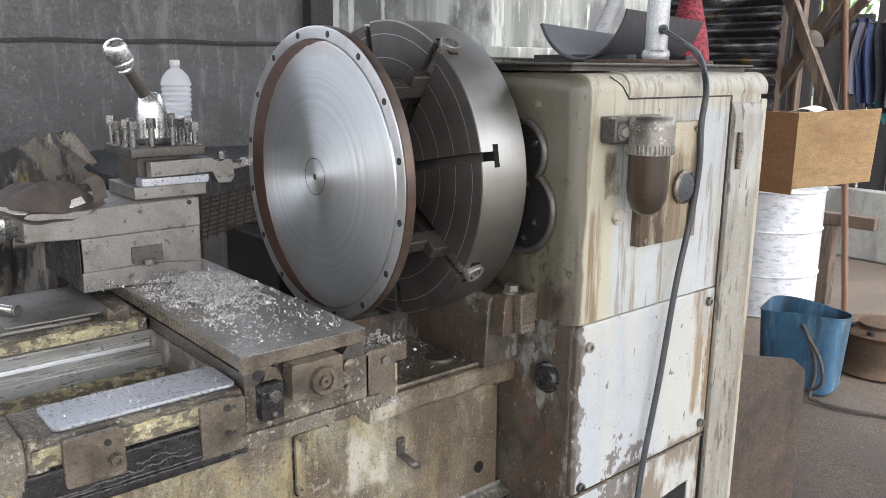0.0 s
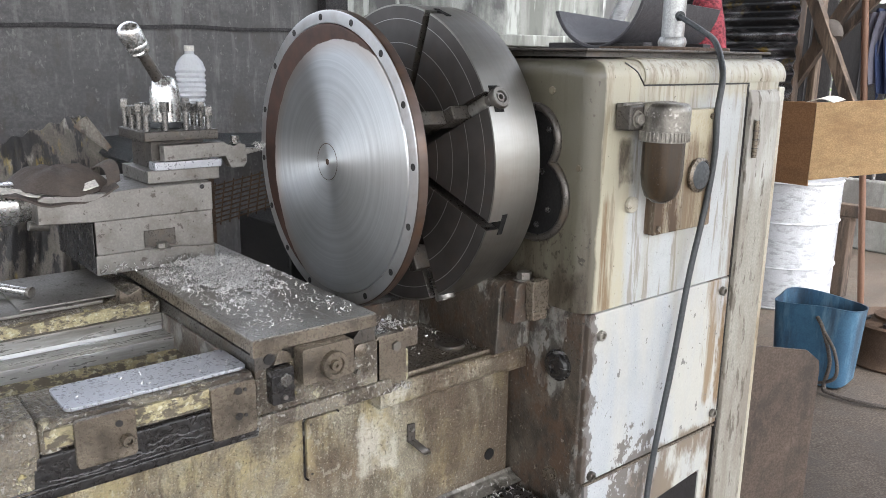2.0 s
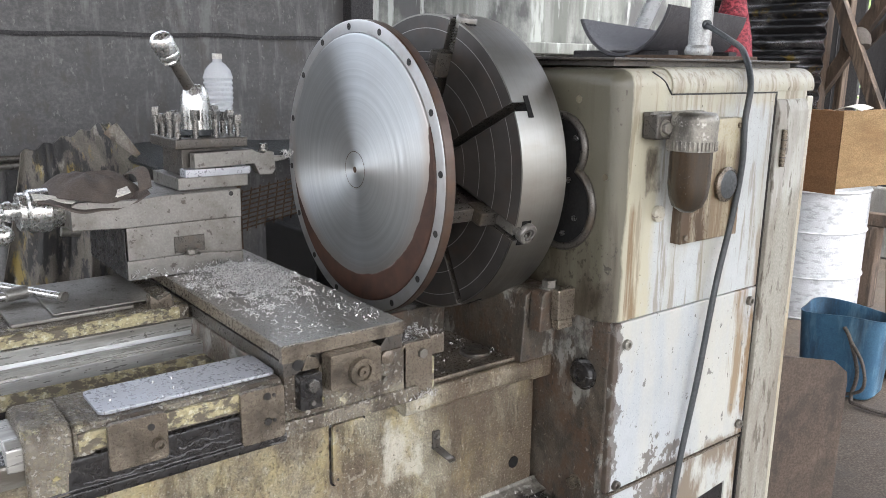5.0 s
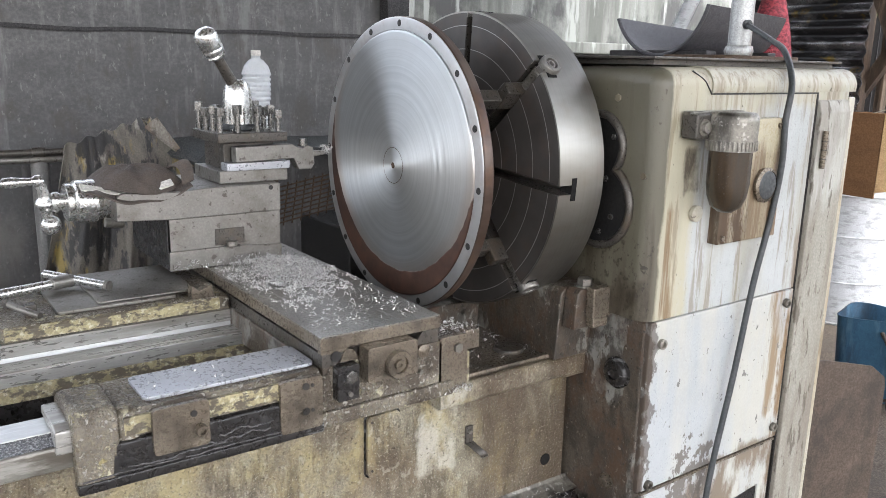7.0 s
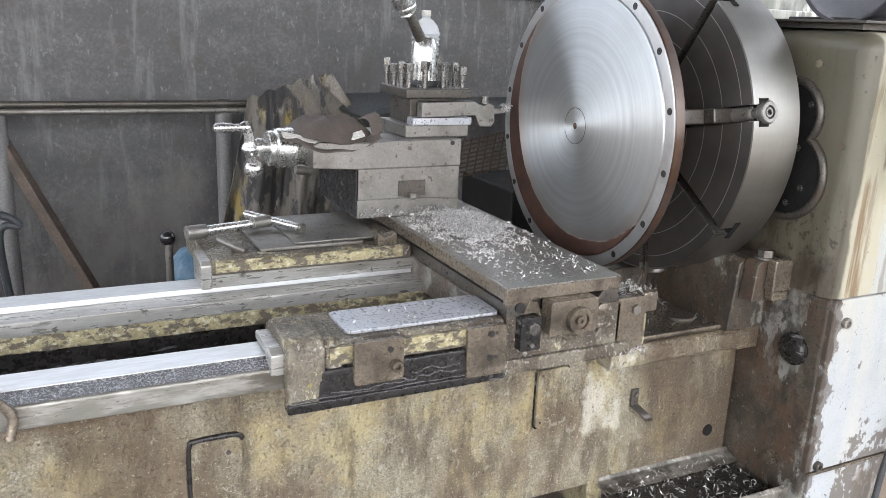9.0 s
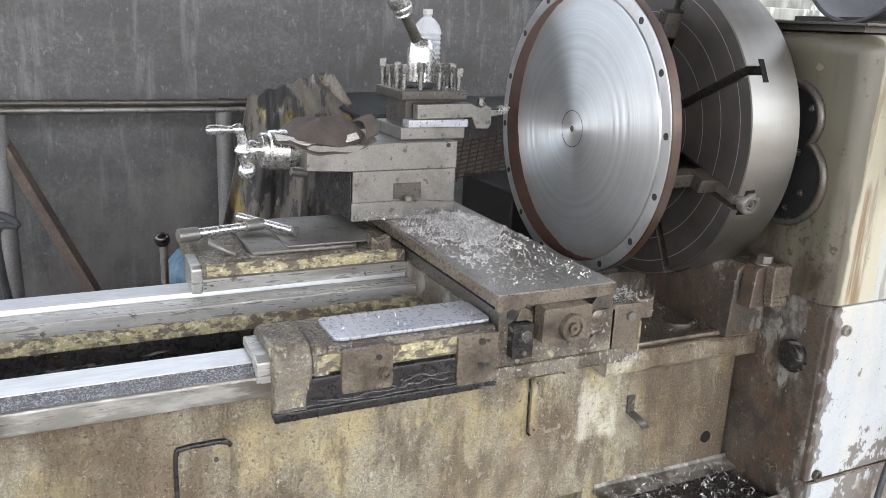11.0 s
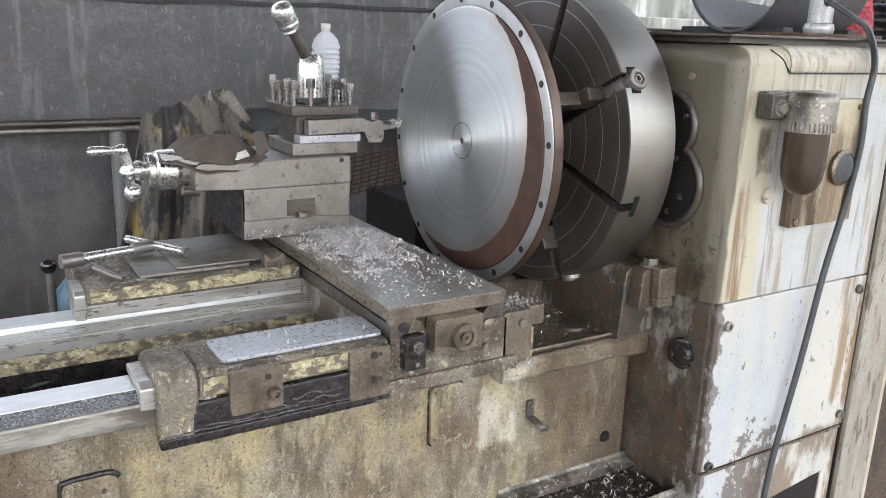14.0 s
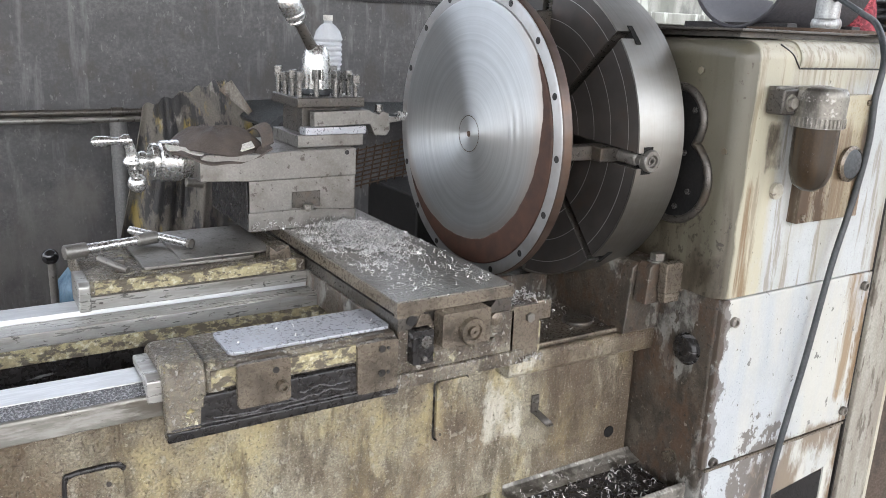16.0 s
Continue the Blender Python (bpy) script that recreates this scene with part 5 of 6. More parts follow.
disc = part("disc", spin([(0.27, -0.0002), (0.292, 0), (0.2962, 0.003), (0.2962, 0.02), (0.294, 0.023), (0.15, 0.026), (0.15, 0.1), (0.11, 0.105), (0.11, CF - 0.002)], (0, 0, 0), (1, 0, 0), 128), rim_rust, work, "flanged steel disc with a rusty rim")
part("flange_ring", spin([(0.27, 0.0), (0.2715, -0.002), (0.2925, -0.0022), (0.2952, -0.0002), (0.29, 0.0015), (0.27, 0.0015)], (0, 0, 0), (1, 0, 0), 128, closed=False), ring_steel, disc, "grey machined bolt flange")
part("turned_plate", spin([(0, -0.0055), (0.036, -0.0055), (0.0366, -0.0045), (0.0376, -0.0045), (0.0384, -0.0055), (0.1, -0.0056), (0.2, -0.0056), (0.264, -0.0055), (0.2688, -0.004), (0.27, -0.001), (0.27, 0.001)], (0, 0, 0), (1, 0, 0), 128, closed=False), disc_face, disc, "bright turned face with a brown uncut crescent")
part("centre_mark", spin([(0.0, -0.0056), (0.004, -0.0062), (0.006, -0.0059), (0.0065, -0.0056)], (0, 0, 0), (1, 0, 0), 20, closed=False), rust_iron, disc)
part("scribed_ring", spin([(0.0362, -0.0056), (0.0368, -0.006), (0.0376, -0.0056)], (0, 0, 0), (1, 0, 0), 48, closed=False), rust_iron, disc)
for k in range(16):
    a = radians(11 + 22.5 * k)
    part("bolt_hole", cyl((-0.0026, 0.283 * math.cos(a), 0.283 * math.sin(a)), (0.004, 0.283 * math.cos(a), 0.283 * math.sin(a)), 0.0066, seg=16), recess_black, disc)

# ---- chips ----
rng = random.Random(7)


def chips(count, where, size=(0.0022, 0.005), tilt=6.3):
    """Curled shavings, each a short bent strip."""
    verts, faces = [], []
    for _ in range(count):
        x, y, z = where()
        r, w = rng.uniform(*size), rng.uniform(0.0008, 0.0019)
        m = Matrix.Translation((x, y, z)) @ Euler((rng.uniform(-tilt, tilt) / 2, rng.uniform(-tilt, tilt) / 2, rng.uniform(0, 6.3))).to_matrix().to_4x4()
        turn, pitch, n = rng.uniform(2.5, 7.5), rng.uniform(0.0002, 0.0012), 7
        start = len(verts)
        for i in range(n + 1):
            a = turn * i / n
            for s in (-0.5, 0.5):
                verts.append(m @ Vector((r * math.cos(a), r * math.sin(a), s * w + pitch * a)))
        faces += [(start + 2 * i, start + 2 * i + 1, start + 2 * i + 3, start + 2 * i + 2) for i in range(n)]
    me = bpy.data.meshes.new("steel_chips")
    base = Vector(verts[0])
    me.from_pydata([Vector(v) - base for v in verts], [], faces)
    me.materials.append(chip_steel)
    ob = new("steel_chips", me)
    ob.location = base
    return ob


CLUMPS = [(-0.585 + rng.gauss(0, 0.042), 0.455 + rng.gauss(0, 0.075), rng.uniform(0.003, 0.011)) for _ in range(190)]


def heap():
    cx, cy, spread = rng.choice(CLUMPS)
    x, y = cx + rng.gauss(0, spread), cy + rng.gauss(0, spread * 1.3)
    x, y = min(max(x, X0 + 0.008), X1 - 0.008), min(max(y, 0.12), 0.575)
    h = 0.026 * math.exp(-((x + 0.575) / 0.06) ** 2 - ((y - 0.48) / 0.1) ** 2)
    return x, y, ZT + 0.002 + rng.uniform(0, 1) * h


def strewn():
    y = rng.uniform(0.1, 0.57)
    return rng.uniform(X0 + 0.01, X1 - 0.01), y, ZT + 0.0018


tagged(chips(5200, heap, (0.0012, 0.003)), "heap of curled bright steel chips on the slide", "chips", "", "stuff")
tagged(chips(520, strewn, (0.0008, 0.0024), 1.4), "scattered bright steel chips on the slide", "chips", "", "stuff")
tagged(chips(110, lambda: (rng.uniform(-0.46, -0.375), rng.uniform(0.085, 0.16), 0.822 + rng.uniform(0, 0.012))), "chips on the wiper block", "chips", "", "stuff")
tagged(chips(60, lambda: (rng.uniform(-0.465, -0.40), rng.uniform(0.07, 0.078), 0.722 + rng.uniform(0, 0.012))), "chips caught under the wiper plate", "chips", "", "stuff")
tagged(chips(160, lambda: (rng.uniform(-0.38, -0.1), rng.uniform(0.17, 0.5), 0.697)), "chips on the bridge of the bed", "chips", "", "stuff")
tagged(chips(200, lambda: (rng.uniform(-0.355, -0.04), rng.uniform(0.04, 0.2), 0.368), (0.003, 0.007)), "chips in the oily tray", "chips", "", "stuff")
tagged(chips(40, lambda: (rng.uniform(-0.645, -0.5), rng.uniform(0.62, 0.765), 1.146)), "chips on the tool post", "chips", "", "stuff")
tagged(chips(70, lambda: (rng.uniform(-0.77, -0.54), rng.uniform(0.566, 0.583), ZT + rng.uniform(0.002, 0.02))), "chips against the compound slide", "chips", "", "stuff")
tagged(chips(60, lambda: (rng.uniform(-0.41, -0.395), rng.uniform(0.605, 0.635), 1.098 + rng.uniform(-0.004, 0.01)), (0.002, 0.003)), "fine chips at the tool bit", "chips", "", "stuff")
tagged(chips(16, lambda: (rng.uniform(-0.95, -0.72), rng.uniform(0.09, 0.18), 0.8298), (0.0008, 0.002), 0.8), "fine chips on the front wing", "chips", "", "stuff")

# ---- cloth cap on the compound slide ----
bag = thing("cloth_cap", -0.82, 0.68, 1.036, "oily brown cloth cap lying on the compound slide", "cap")


def cap_dome(u, v):
    a, r = 2 * math.pi * v, u
    x = -0.815 + 0.1 * r * math.cos(a)
    y = 0.675 + 0.095 * r * math.sin(a)
    z = 1.04 + 0.042 * (1 - r ** 2.6) + 0.007 * math.sin(3 * a + 2) * r + 0.004 * math.sin(7 * a + 4 * r) * r * (1 - r) * 3
    return (x, y, z + 0.005 * noise.noise(Vector((x * 30, y * 30, 0))))


part("crown", sheet(cap_dome, 14, 40, 0.003), cloth_brown, bag)
part("lining", sheet(lambda u, v: (-0.925 + 0.17 * u, 0.585 + 0.012 * math.sin(3 * u) + 0.02 * v, 1.052 - 0.02 * math.sin(u * 3.1) * (0.6 + 0.4 * u) + 0.008 * v), 20, 3, 0.003), white_liner, bag, "off-white lining showing at the edge")
part("brim", sheet(lambda u, v: (-0.92 + 0.2 * u, 0.58 - 0.006 * math.sin(6 * u) + 0.03 * v, 1.046 - 0.034 * math.sin(u * 3.1) * (0.5 + 0.5 * u) + 0.008 * v + 0.003 * math.sin(14 * u)), 26, 4, 0.004), cloth_brown, bag)
part("strap", sheet(lambda u, v: (-0.735 + 0.012 * math.sin(4 * u) + 0.025 * v - 0.02 * u, 0.60 + 0.1 * u, 1.044 + 0.035 * math.sin(3.1 * u) + 0.012 * v), 14, 3, 0.003), cloth_brown, bag)

# ---- behind the lathe ----
bench = thing("dark_bench", 0.1, 1.9, 0, "dark bench under a black cover behind the lathe", "bench")
part("top", sheet(lambda u, v: (-0.36 + 1.1 * u, 1.62 + 0.5 * v, 0.985 + 0.01 * math.sin(7 * u) - 0.03 * (u < 0.02)), 30, 6, 0.02), rubber, bench, "black cover")
for x in (-0.3, 0.66):
    for y in (1.66, 2.06):
        part("leg", box(x - 0.03, x + 0.03, y - 0.03, y + 0.03, 0, 0.968, 0.004), dark_trim, bench)
bottle = thing("water_bottle", -0.02, 1.9, 0.985, "empty crinkled clear plastic water bottle", "bottle")
BX, BY, BZ = -0.025, 1.9, 0.99
ribs = [(0.0, 0.0), (0.045, 0.0), (0.053, 0.01)]
ribs += [((0.054 if k % 2 else 0.049) - 0.006 * math.exp(-((0.02 + 0.009 * k - 0.13) / 0.02) ** 2), 0.02 + 0.009 * k) for k in range(25)]
ribs += [(0.055, 0.245), (0.045, 0.275), (0.028, 0.295), (0.017, 0.302), (0.016, 0.315)]
part("body", spin(ribs, (BX, BY, BZ), (0, 0, 1), 32, closed=False), clear_pet, bottle)
part("cap", cyl((BX, BY, BZ + 0.312), (BX, BY, BZ + 0.332), 0.018, seg=24, bevel=0.002), white_liner, bottle)

rail = thing("pipe_rail", -1.0, 2.12, 0, "dark steel pipe rail on posts along the dark wall", "rail")
for z in (0.955, 0.93):
    part("pipe", cyl((-2.28, 2.12, z), (-0.45, 2.12, z), 0.0125, seg=14), cast_dark if z > 0.94 else steel, rail)
part("coupling", cyl((-0.77, 2.12, 0.955), (-0.73, 2.12, 0.955), 0.018, seg=14), cast_dark, rail)
for x in (-0.745, -1.5, -2.2):
    part("post", cyl((x, 2.14, 0), (x, 2.14, 0.94), 0.03, seg=18), galvanised_dull, rail)
solo("rusty_bar", box(-0.02, 0.02, -0.02, 0.02, 0, 0.95, 0.004), rust_sheet, "rusty brown iron bar leaning on the wall", "bar").matrix_world = look((-1.49, 2.15, 0.82), (-1.1, 1.9, 0.0)) @ pose(0, 0, -0.9)
solo("bent_hose", tube(smooth_line([(-1.62, 1.6, 0.72), (-1.5, 1.6, 0.7), (-1.445, 1.6, 0.66), (-1.5, 1.6, 0.63), (-1.47, 1.62, 0.3), (-1.4, 1.62, 0.015)]), 0.012), rubber, "black hose hanging by the wall", "hose")


def torn(u, v):
    left = -0.83 + 0.13 * v ** 0.7
    right = -0.29 - 0.125 * max(0.0, (v - 0.7) / 0.3)
    fold = 0.09 * noise.noise(Vector((5 * u, 0.9 * v, 3))) + 0.025 * math.sin(19 * u + 1.2 * v) * (0.4 + noise.noise(Vector((3 * u, v, 9)))) + 0.02 * noise.noise(Vector((16 * u, 3 * v, 7)))
    z = 0.42 + v * (0.575 + 0.095 * u)
    return (left + (right - left) * u, 1.97 - 0.05 * v + fold * (1.1 - 0.85 * v), z + 0.007 * math.sin(31 * u) * v)


tarp = thing("torn_sheet", -0.48, 2.0, 0.42, "grimy torn crumpled sheet standing behind the lathe", "sheet")
part("sheet", sheet(torn, 80, 20, 0.004), tarp_mat, tarp)
part("folded_corner", sheet(lambda u, v: (-0.408 - 0.045 * u * (1 - v) + 0.12 * v, 1.86 + 0.012 * math.sin(3 * u), 1.088 - 0.035 * u * (1 - v) - 0.178 * v), 6, 10, 0.003), grey_board, tarp, "pale folded-back corner")
crate = thing("dark_crate", -0.62, 2.05, 0, "dark wooden crate by the wall", "crate")
part("body", box(-0.85, -0.3, 1.94, 2.25, 0, 0.418, 0.006), dark_trim, crate)
part("lid", box(-0.86, -0.29, 1.93, 2.26, 0.4185, 0.4205, 0), dark_trim, crate)

rack = thing("wire_rack", -0.1, 1.3, 0, "brown wire grille leaning behind the slide", "rack")
for i in range(9):
    part("wire", tube([(-0.24, 1.3, 0.79 + i * 0.014), (0.05, 1.3, 0.84 + i * 0.014)], 0.0028, 6), rust_iron, rack)
for i in range(10):
    part("cross_wire", tube([(-0.23 + i * 0.03, 1.305, 0.78 + i * 0.005), (-0.21 + i * 0.03, 1.305, 0.915 + i * 0.005)], 0.0024, 6), rust_iron, rack)
for x in (-0.22, 0.04):
    part("leg", cyl((x, 1.31, 0), (x, 1.31, 0.95), 0.008, seg=10), rust_iron, rack)
solo("steel_cabinet", box(-0.05, 0.35, 1.15, 1.5, 0, 0.78, 0.008), recess_black, "black steel cabinet behind the lathe", "cabinet")

ctl = thing("control_lever", -1.11, 0.95, 0.3, "control lever with a black ball knob", "lever")
part("rod", cyl((-1.11, 0.95, 0.3), (-1.11, 0.95, 0.75), 0.009, seg=14), steel, ctl)
part("ball", spin([(0.018 * math.sin(math.pi * k / 12), -0.018 * math.cos(math.pi * k / 12)) for k in range(13)], (-1.112, 0.95, 0.765), (0, 0, 1), 24, closed=False), gloss_black, ctl, "glossy black ball")
part("pedestal", box(-1.2, -0.85, 0.85, 1.05, 0, 0.31, 0.01), oily_black, ctl)
can = thing("blue_canister", -1.0, 1.35, 0, "blue plastic canister on the floor", "canister")
part("body", spin([(0.0, 0.0), (0.085, 0.0), (0.092, 0.01), (0.092, 0.57), (0.088, 0.6), (0.06, 0.635), (0.035, 0.645), (0.03, 0.65)], (-0.985, 1.28, 0), (0, 0, 1), 36), blue_plastic, can)
part("cap", cyl((-0.985, 1.28, 0.649), (-0.985, 1.28, 0.675), 0.033, seg=20, bevel=0.003), rubber, can)
part("rag", sheet(lambda u, v: (-0.168 + 0.042 * u, 0.5 + 0.012 * math.sin(7 * u) + 0.02 * v, 0.696 + 0.075 * v + 0.006 * math.sin(9 * u) * v), 8, 6, 0.003), blue_scrap, thing("blue_rag", -0.15, 0.5, 0.695, "scrap of blue plastic under the disc", "rag"))

# ---- beyond the headstock ----
trough = thing("curved_trough", 1.6, 1.25, 0, "dark grey half-round plastic trough on a stand", "trough")


def bowl(u, v):
    a = radians(196 + 138 * u)
    return (1.4 + 0.5 * v, 1.225 + 0.24 * math.cos(a) * (1 + 0.05 * v), 1.6 + 0.26 * math.sin(a) - 0.03 * v)


part("shell", sheet(bowl, 28, 6, 0.008), trough_grey, trough)
part("rim", tube([bowl(k / 28, 0) for k in range(29)], 0.007), trough_grey, trough)
for x in (1.45, 1.85):
    part("stand", box(x - 0.03, x + 0.03, 1.0, 1.5, 0, 1.36, 0.005), dark_trim, trough)
solo("red_net_bag", spin([(0.0, 1.22), (0.09, 1.24), (0.108, 1.32), (0.09, 1.45), (0.055, 1.6), (0.02, 1.75), (0.012, 2.2), (0.0, 3.79)], (2.25, 1.28, 0), (0, 0, 1), 18, closed=False), red_net, "red net bag hanging from the roof", "bag")
solo("white_pipe", tube([(2.0, 1.75, 1.2), (2.1, 1.55, 1.75), (2.2, 1.4, 2.3)], 0.035, 14), drum_white, "white plastic pipe leaning behind the headstock", "pipe")
solo("pipe_stand", box(1.93, 2.07, 1.68, 1.82, 0, 1.2, 0.004), dark_trim, "dark upright timber prop", "prop")


def ridges(u, v):
    z = 1.0 + 1.3 * v
    return (2.75 + 0.014 * math.sin(z * 2 * math.pi / 0.076), 1.085 + 0.75 * u, z)


solo("corrugated_sheet", sheet(ridges, 4, 140, 0.003), black_sheet, "black tarred corrugated sheet standing upright", "sheet")
solo("sheet_rest", box(2.7, 2.82, 1.16, 1.85, 0, 0.995, 0.006), dark_trim, "dark timber block under the corrugated sheet", "block")
cross_frame = thing("braced_stand", 3.05, 1.05, 0, "weathered timber frame with crossed braces", "frame")
part("post", box(3.02, 3.09, 1.225, 1.305, 0, 2.6, 0.006), timber, cross_frame)
part("post", box(3.14, 3.2, 1.17, 1.21, 0, 2.6, 0.006), timber, cross_frame)
for a, b, w in (((3.0, 1.245, 1.8), (3.0, 0.885, 1.06), 0.04), ((3.1, 0.9, 1.78), (3.1, 1.31, 1.1), 0.042), ((3.16, 0.86, 1.66), (3.16, 1.1, 1.4), 0.03)):
    part("brace", tube([a, b], w, 4), timber, cross_frame, smooth=0)
part("lashing", spin([(0.05, -0.05), (0.062, -0.03), (0.066, 0.0), (0.06, 0.035), (0.048, 0.05)], (3.05, 1.075, 1.44), (0.2, 0.5, 0.85), 14), rope_mat, cross_frame, "dark lashing at the crossing")
drum = thing("white_drum", 3.02, 1.2, 0, "white painted steel drum with a plywood box on it", "drum")
part("lid", cyl((3.02, 1.2, 0.6902), (3.02, 1.2, 0.6908), 0.27, seg=40), drum_white, drum)
part("body", spin([(0.285, 0.0), (0.292, 0.01), (0.285, 0.02), (0.285, 0.22), (0.293, 0.23), (0.285, 0.24), (0.285, 0.46), (0.293, 0.47), (0.285, 0.48), (0.285, 0.67), (0.292, 0.68), (0.285, 0.69)], (3.02, 1.2, 0), (0, 0, 1), 48), drum_white, drum)
ply = thing("plywood_box", 3.0, 1.1, 0.69, "open box of stained and light plywood boards", "box")
part("side_board", box(2.72, 2.735, 0.935, 1.4, 0.691, 1.1, 0.002), plywood_dark, ply, "dark stained plywood side")
flap = prism([(0.0, 0.72), (0.0, 1.1), (0.36, 1.13), (0.345, 0.78)], "y", -0.007, 0.007, 0.002)
flap.transform(Matrix.Translation((2.725, 0.935, 0)) @ Matrix.Rotation(radians(-62), 4, "Z"))
part("flap_board", flap, plywood, ply, "light plywood flap")
part("back_board", box(3.2, 3.215, 0.95, 1.4, 0.691, 1.08, 0.002), plywood_dark, ply)
part("paper", sheet(lambda u, v: (2.74 + 0.12 * v, 0.86 + 0.16 * u, 1.105 + 0.015 * math.sin(4 * u) + 0.012 * v), 8, 3, 0.003), white_liner, ply, "crumpled white paper on top")
bucket = thing("blue_bucket", 2.0, 0.47, 0, "blue plastic bucket cut from a canister with a rope", "bucket")
tmp = spin([(0.0, 0.004), (0.135, 0.004), (0.15, 0.02), (0.168, 0.335), (0.172, 0.345), (0.166, 0.345), (0.147, 0.03), (0.0, 0.02)], (0, 0, 0), (0, 0, 1), 44, closed=False)
for v in tmp.verts:
    a = math.atan2(v.co.y, v.co.x)
    k = (abs(math.cos(a)) ** 5 + abs(math.sin(a)) ** 5) ** -0.2
    v.co.x, v.co.y = v.co.x * k, v.co.y * k
    v.co.z += 0.012 * math.sin(2 * a + 0.6) * (v.co.z > 0.3)
tmp.transform(Matrix.Translation((2.03, 0.475, 0)) @ Matrix.Rotation(radians(8), 4, "Z") @ Matrix.Diagonal((0.66, 0.98, 0.97, 1)))
part("shell", tmp, blue_plastic, bucket)
part("rope", tube(smooth_line([(1.915, 0.43, 0.3), (1.9, 0.395, 0.26), (1.893, 0.35, 0.14), (1.89, 0.36, 0.03), (1.88, 0.33, 0.015), (1.9, 0.2, 0.012), (2.0, 0.0, 0.012)]), 0.008, 8), rope_mat, bucket, "dark rope")
part("rope", tube(smooth_line([(1.9, 0.395, 0.26), (1.885, 0.33, 0.18), (1.885, 0.32, 0.08), (1.9, 0.42, 0.02)]), 0.007, 8), rope_mat, bucket)
solo("rusted_plate", prism([(0.0, 0.0), (0.0, 0.56), (0.05, 0.562), (0.2, 0.535), (0.245, 0.5), (0.25, 0.47), (0.25, 0.0)], "y", -0.004, 0.004, 0.001), rust_sheet, "brown rusted steel plate standing beside the headstock", "plate").matrix_world = Matrix.Translation((0.815, -0.01, 0)) @ Matrix.Rotation(radians(-21), 4, "Z")
rim = thing("rusty_wheel_rim", 2.3, 0.15, 0, "rusty steel wheel rims lying stacked on the floor", "wheel rim")
part("barrel", spin([(0.2, 0.0), (0.21, 0.012), (0.18, 0.03), (0.165, 0.06), (0.165, 0.15), (0.18, 0.17), (0.2, 0.185), (0.19, 0.195), (0.155, 0.17), (0.09, 0.2), (0.05, 0.21)], (2.5, 0.34, 0), (0, 0, 1), 40), rust_iron, rim)
part("hub", spin([(0.1, 0.2), (0.1, 0.213), (0.06, 0.222), (0.05, 0.224)], (2.5, 0.34, 0), (0, 0, 1), 24), rust_iron, rim)
for k in range(6):
    a = k * math.pi / 3
    part("hole", cyl((2.5 + 0.125 * math.cos(a), 0.34 + 0.125 * math.sin(a), 0.18), (2.5 + 0.125 * math.cos(a), 0.34 + 0.125 * math.sin(a), 0.197), 0.015, seg=14), recess_black, rim)
solo("timber_plank", box(3.3, 3.36, 0.74, 1.2, 0.46, 0.53, 0.006), timber, "pale weathered plank on a trestle", "plank")
solo("trestle", box(3.29, 3.37, 0.95, 1.05, 0, 0.46, 0.006), timber, "short weathered timber trestle", "trestle")
solo("floor_stick", tube([(2.9, 0.72, 0.02), (3.0, 0.25, 0.03)], 0.018, 8), plywood, "bare stick lying on the floor", "stick")
solo("orange_post", tube([(3.12, 0.76, 0), (3.12, 1.06, 2.6)], 0.017, 14), orange_pipe, "thin rusty orange pipe post", "post")
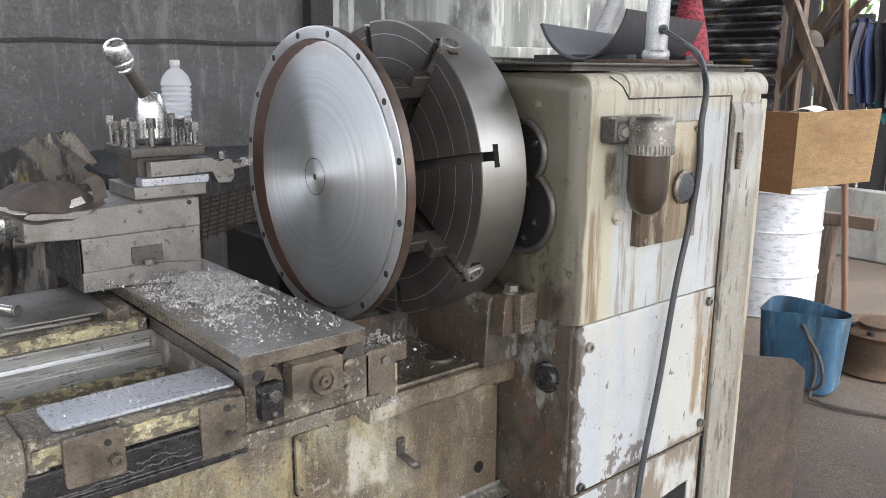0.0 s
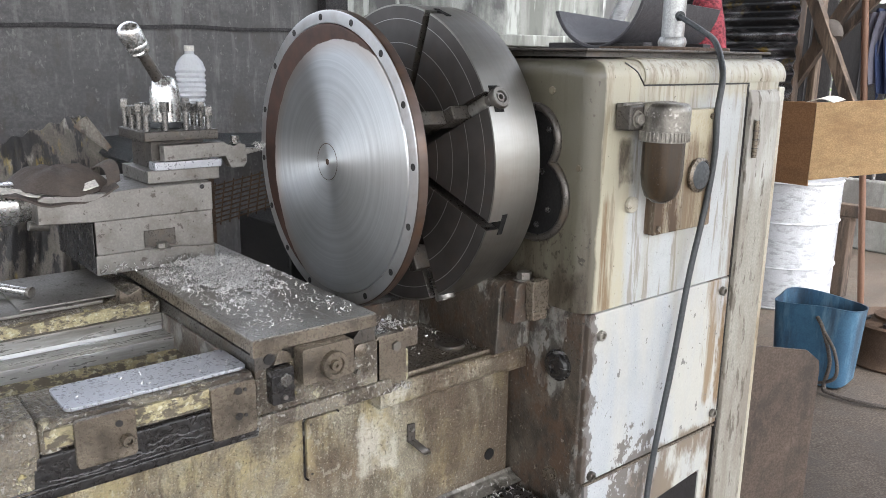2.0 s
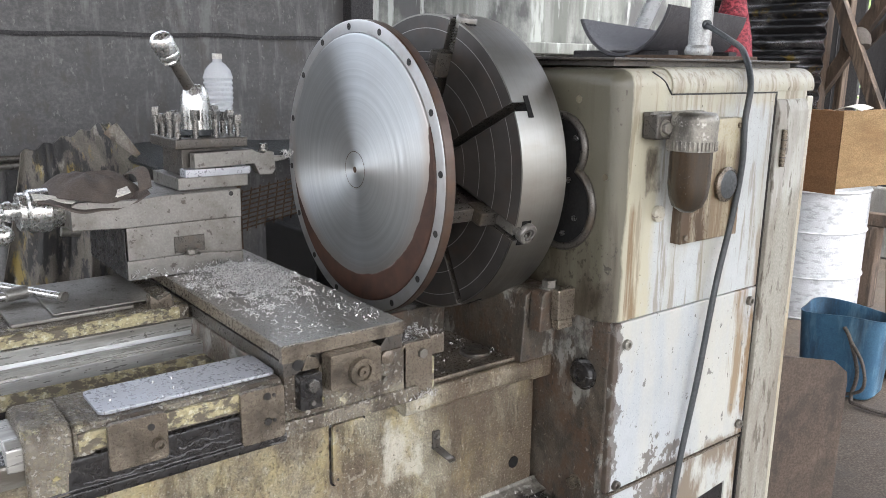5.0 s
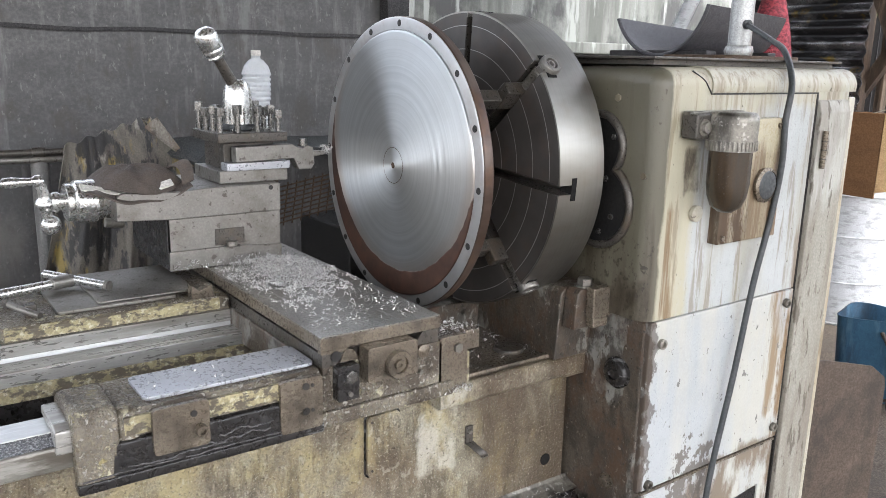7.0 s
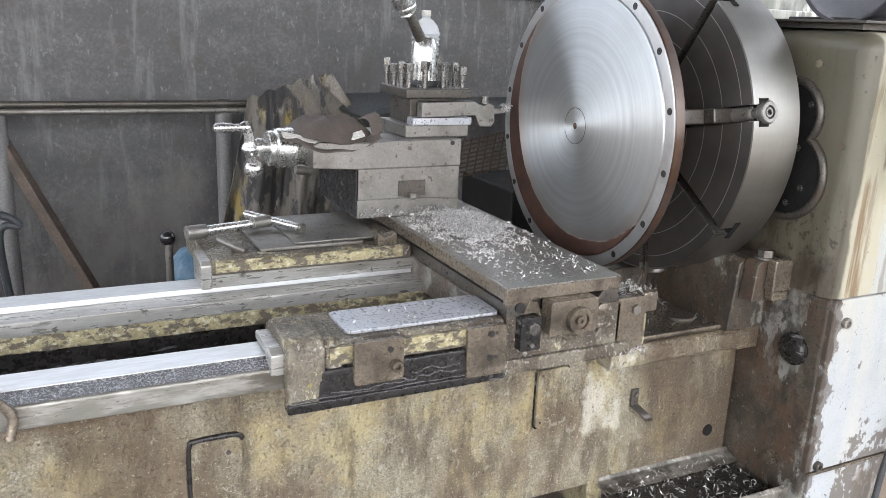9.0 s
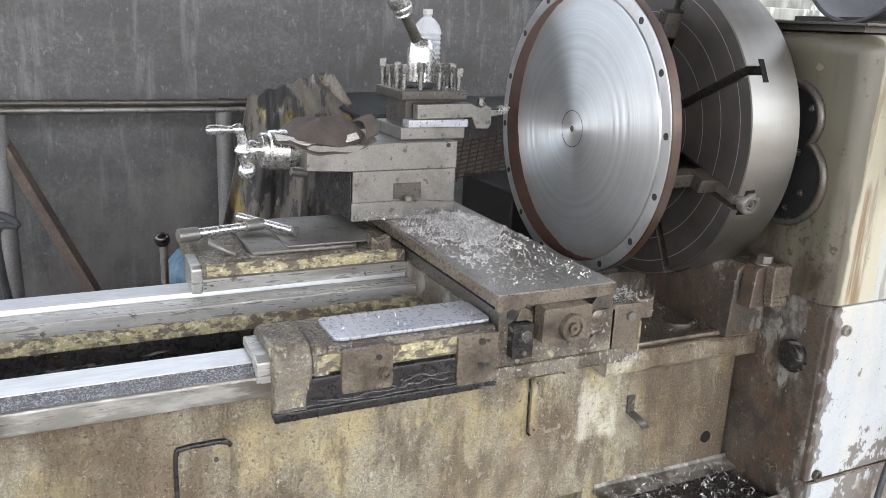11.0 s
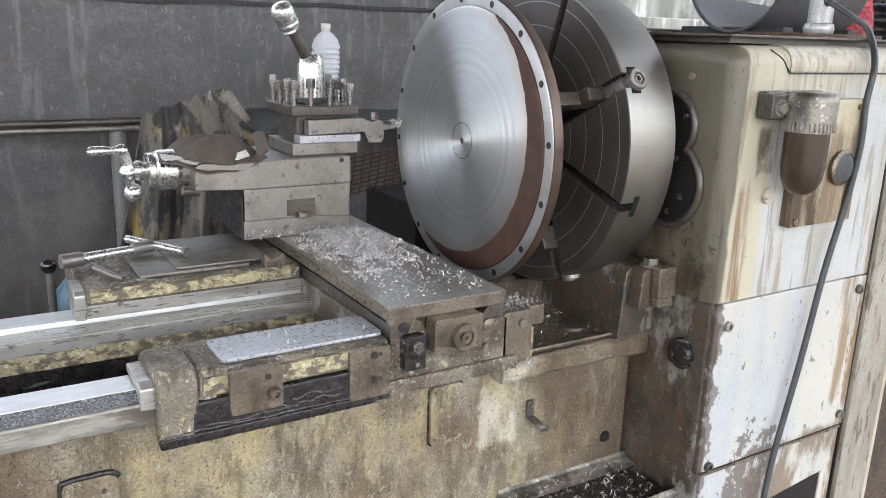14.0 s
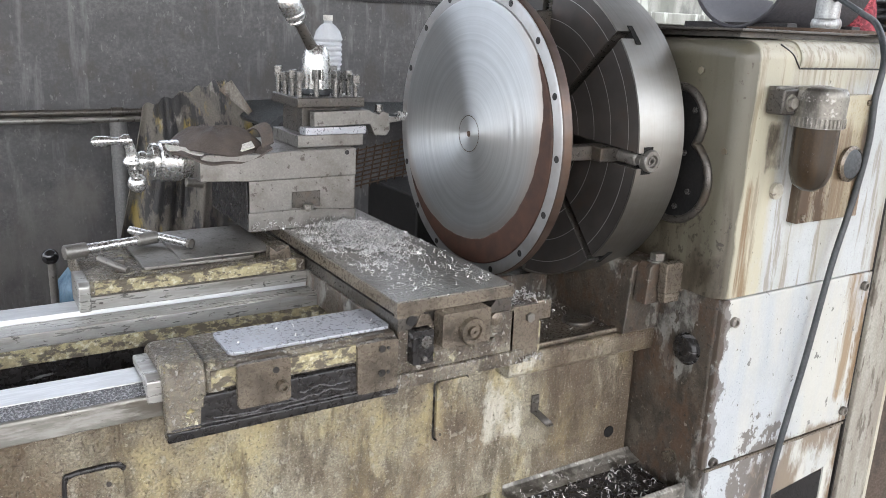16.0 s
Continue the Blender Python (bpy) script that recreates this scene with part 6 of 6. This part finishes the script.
for k, (y, z, c, w, drop, tone) in enumerate(((0.885, 1.55, cloth_grey, 0.09, 0.36, "washed grey"), (0.85, 1.57, cloth_blue, 0.1, 0.42, "faded blue"), (0.79, 1.56, cloth_navy, 0.12, 0.4, "dark navy"), (0.73, 1.54, cloth_navy, 0.12, 0.44, "dark navy"), (0.765, 1.24, cloth_teal, 0.06, 0.16, "small teal"))):
    tagged(solo("hanging_cloth", sheet(lambda u, v: (3.16 + 0.02 * k + 0.025 * math.sin(13 * u + 2 * k) * (0.4 + v), y - w / 2 + w * u * (1 - 0.15 * v) + 0.025 * math.sin(3 * v + k), z - drop * v - 0.05 * (2 * u - 1) ** 2 + 0.012 * math.sin(9 * u)), 16, 10, 0.006), c, "%s work garment hanging on a line" % tone, "clothes"), group="clothes on the line")
solo("clothes_line", tube([(3.17, 0.4, 1.54), (3.17, 1.0, 1.54), (3.12, 0.94, 1.54)], 0.004, 6), rope_mat, "thin line for clothes", "line")


def bush(x, y, z, r, seed):
    g = random.Random(seed)
    verts, faces = [], []
    for _ in range(420):
        d = Vector((g.gauss(0, 1), g.gauss(0, 1), g.gauss(0, 1))).normalized() * r * g.uniform(0.45, 1.05) * (0.8 + 0.4 * g.random())
        m = Matrix.Translation(Vector((x, y, z)) + d) @ Euler((g.uniform(0, 6), g.uniform(0, 6), g.uniform(0, 6))).to_matrix().to_4x4()
        s, n = g.uniform(0.05, 0.12), len(verts)
        verts += [m @ Vector(p) for p in ((-s, 0, 0), (0, -s * 0.4, s * 0.1), (s, 0, 0), (0, s * 0.4, s * 0.1))]
        faces.append((n, n + 1, n + 2, n + 3))
    me = bpy.data.meshes.new("shrub")
    me.from_pydata(verts, [], faces)
    me.materials.append(foliage)
    root = tagged(new("shrub", me), "green leafy shrub outside the shed", "shrub", "shrubs outside the shed")
    stem = new("stem", finish("stem", cyl((x, y, -0.02), (x, y, z), 0.05, 0.02, seg=8), timber, Vector((0, 0, 0))))
    stem.parent = root


for i, (x, y, z, r) in enumerate(((7.5, 1.2, 1.4, 0.9), (7.8, 2.6, 1.9, 1.1), (8.2, -0.2, 1.3, 0.9), (8.6, 3.9, 1.6, 1.2), (7.9, 1.9, 2.8, 1.0))):
    bush(x, y, z, r, 30 + i)


# ---- what moves ----
def motions():
    rate = -360 / 2.1805
    walk(work, [(k * 0.2, Matrix.Translation(AX) @ Matrix.Rotation(radians(rate * k * 0.2), 4, "X")) for k in range(81)])


motions()
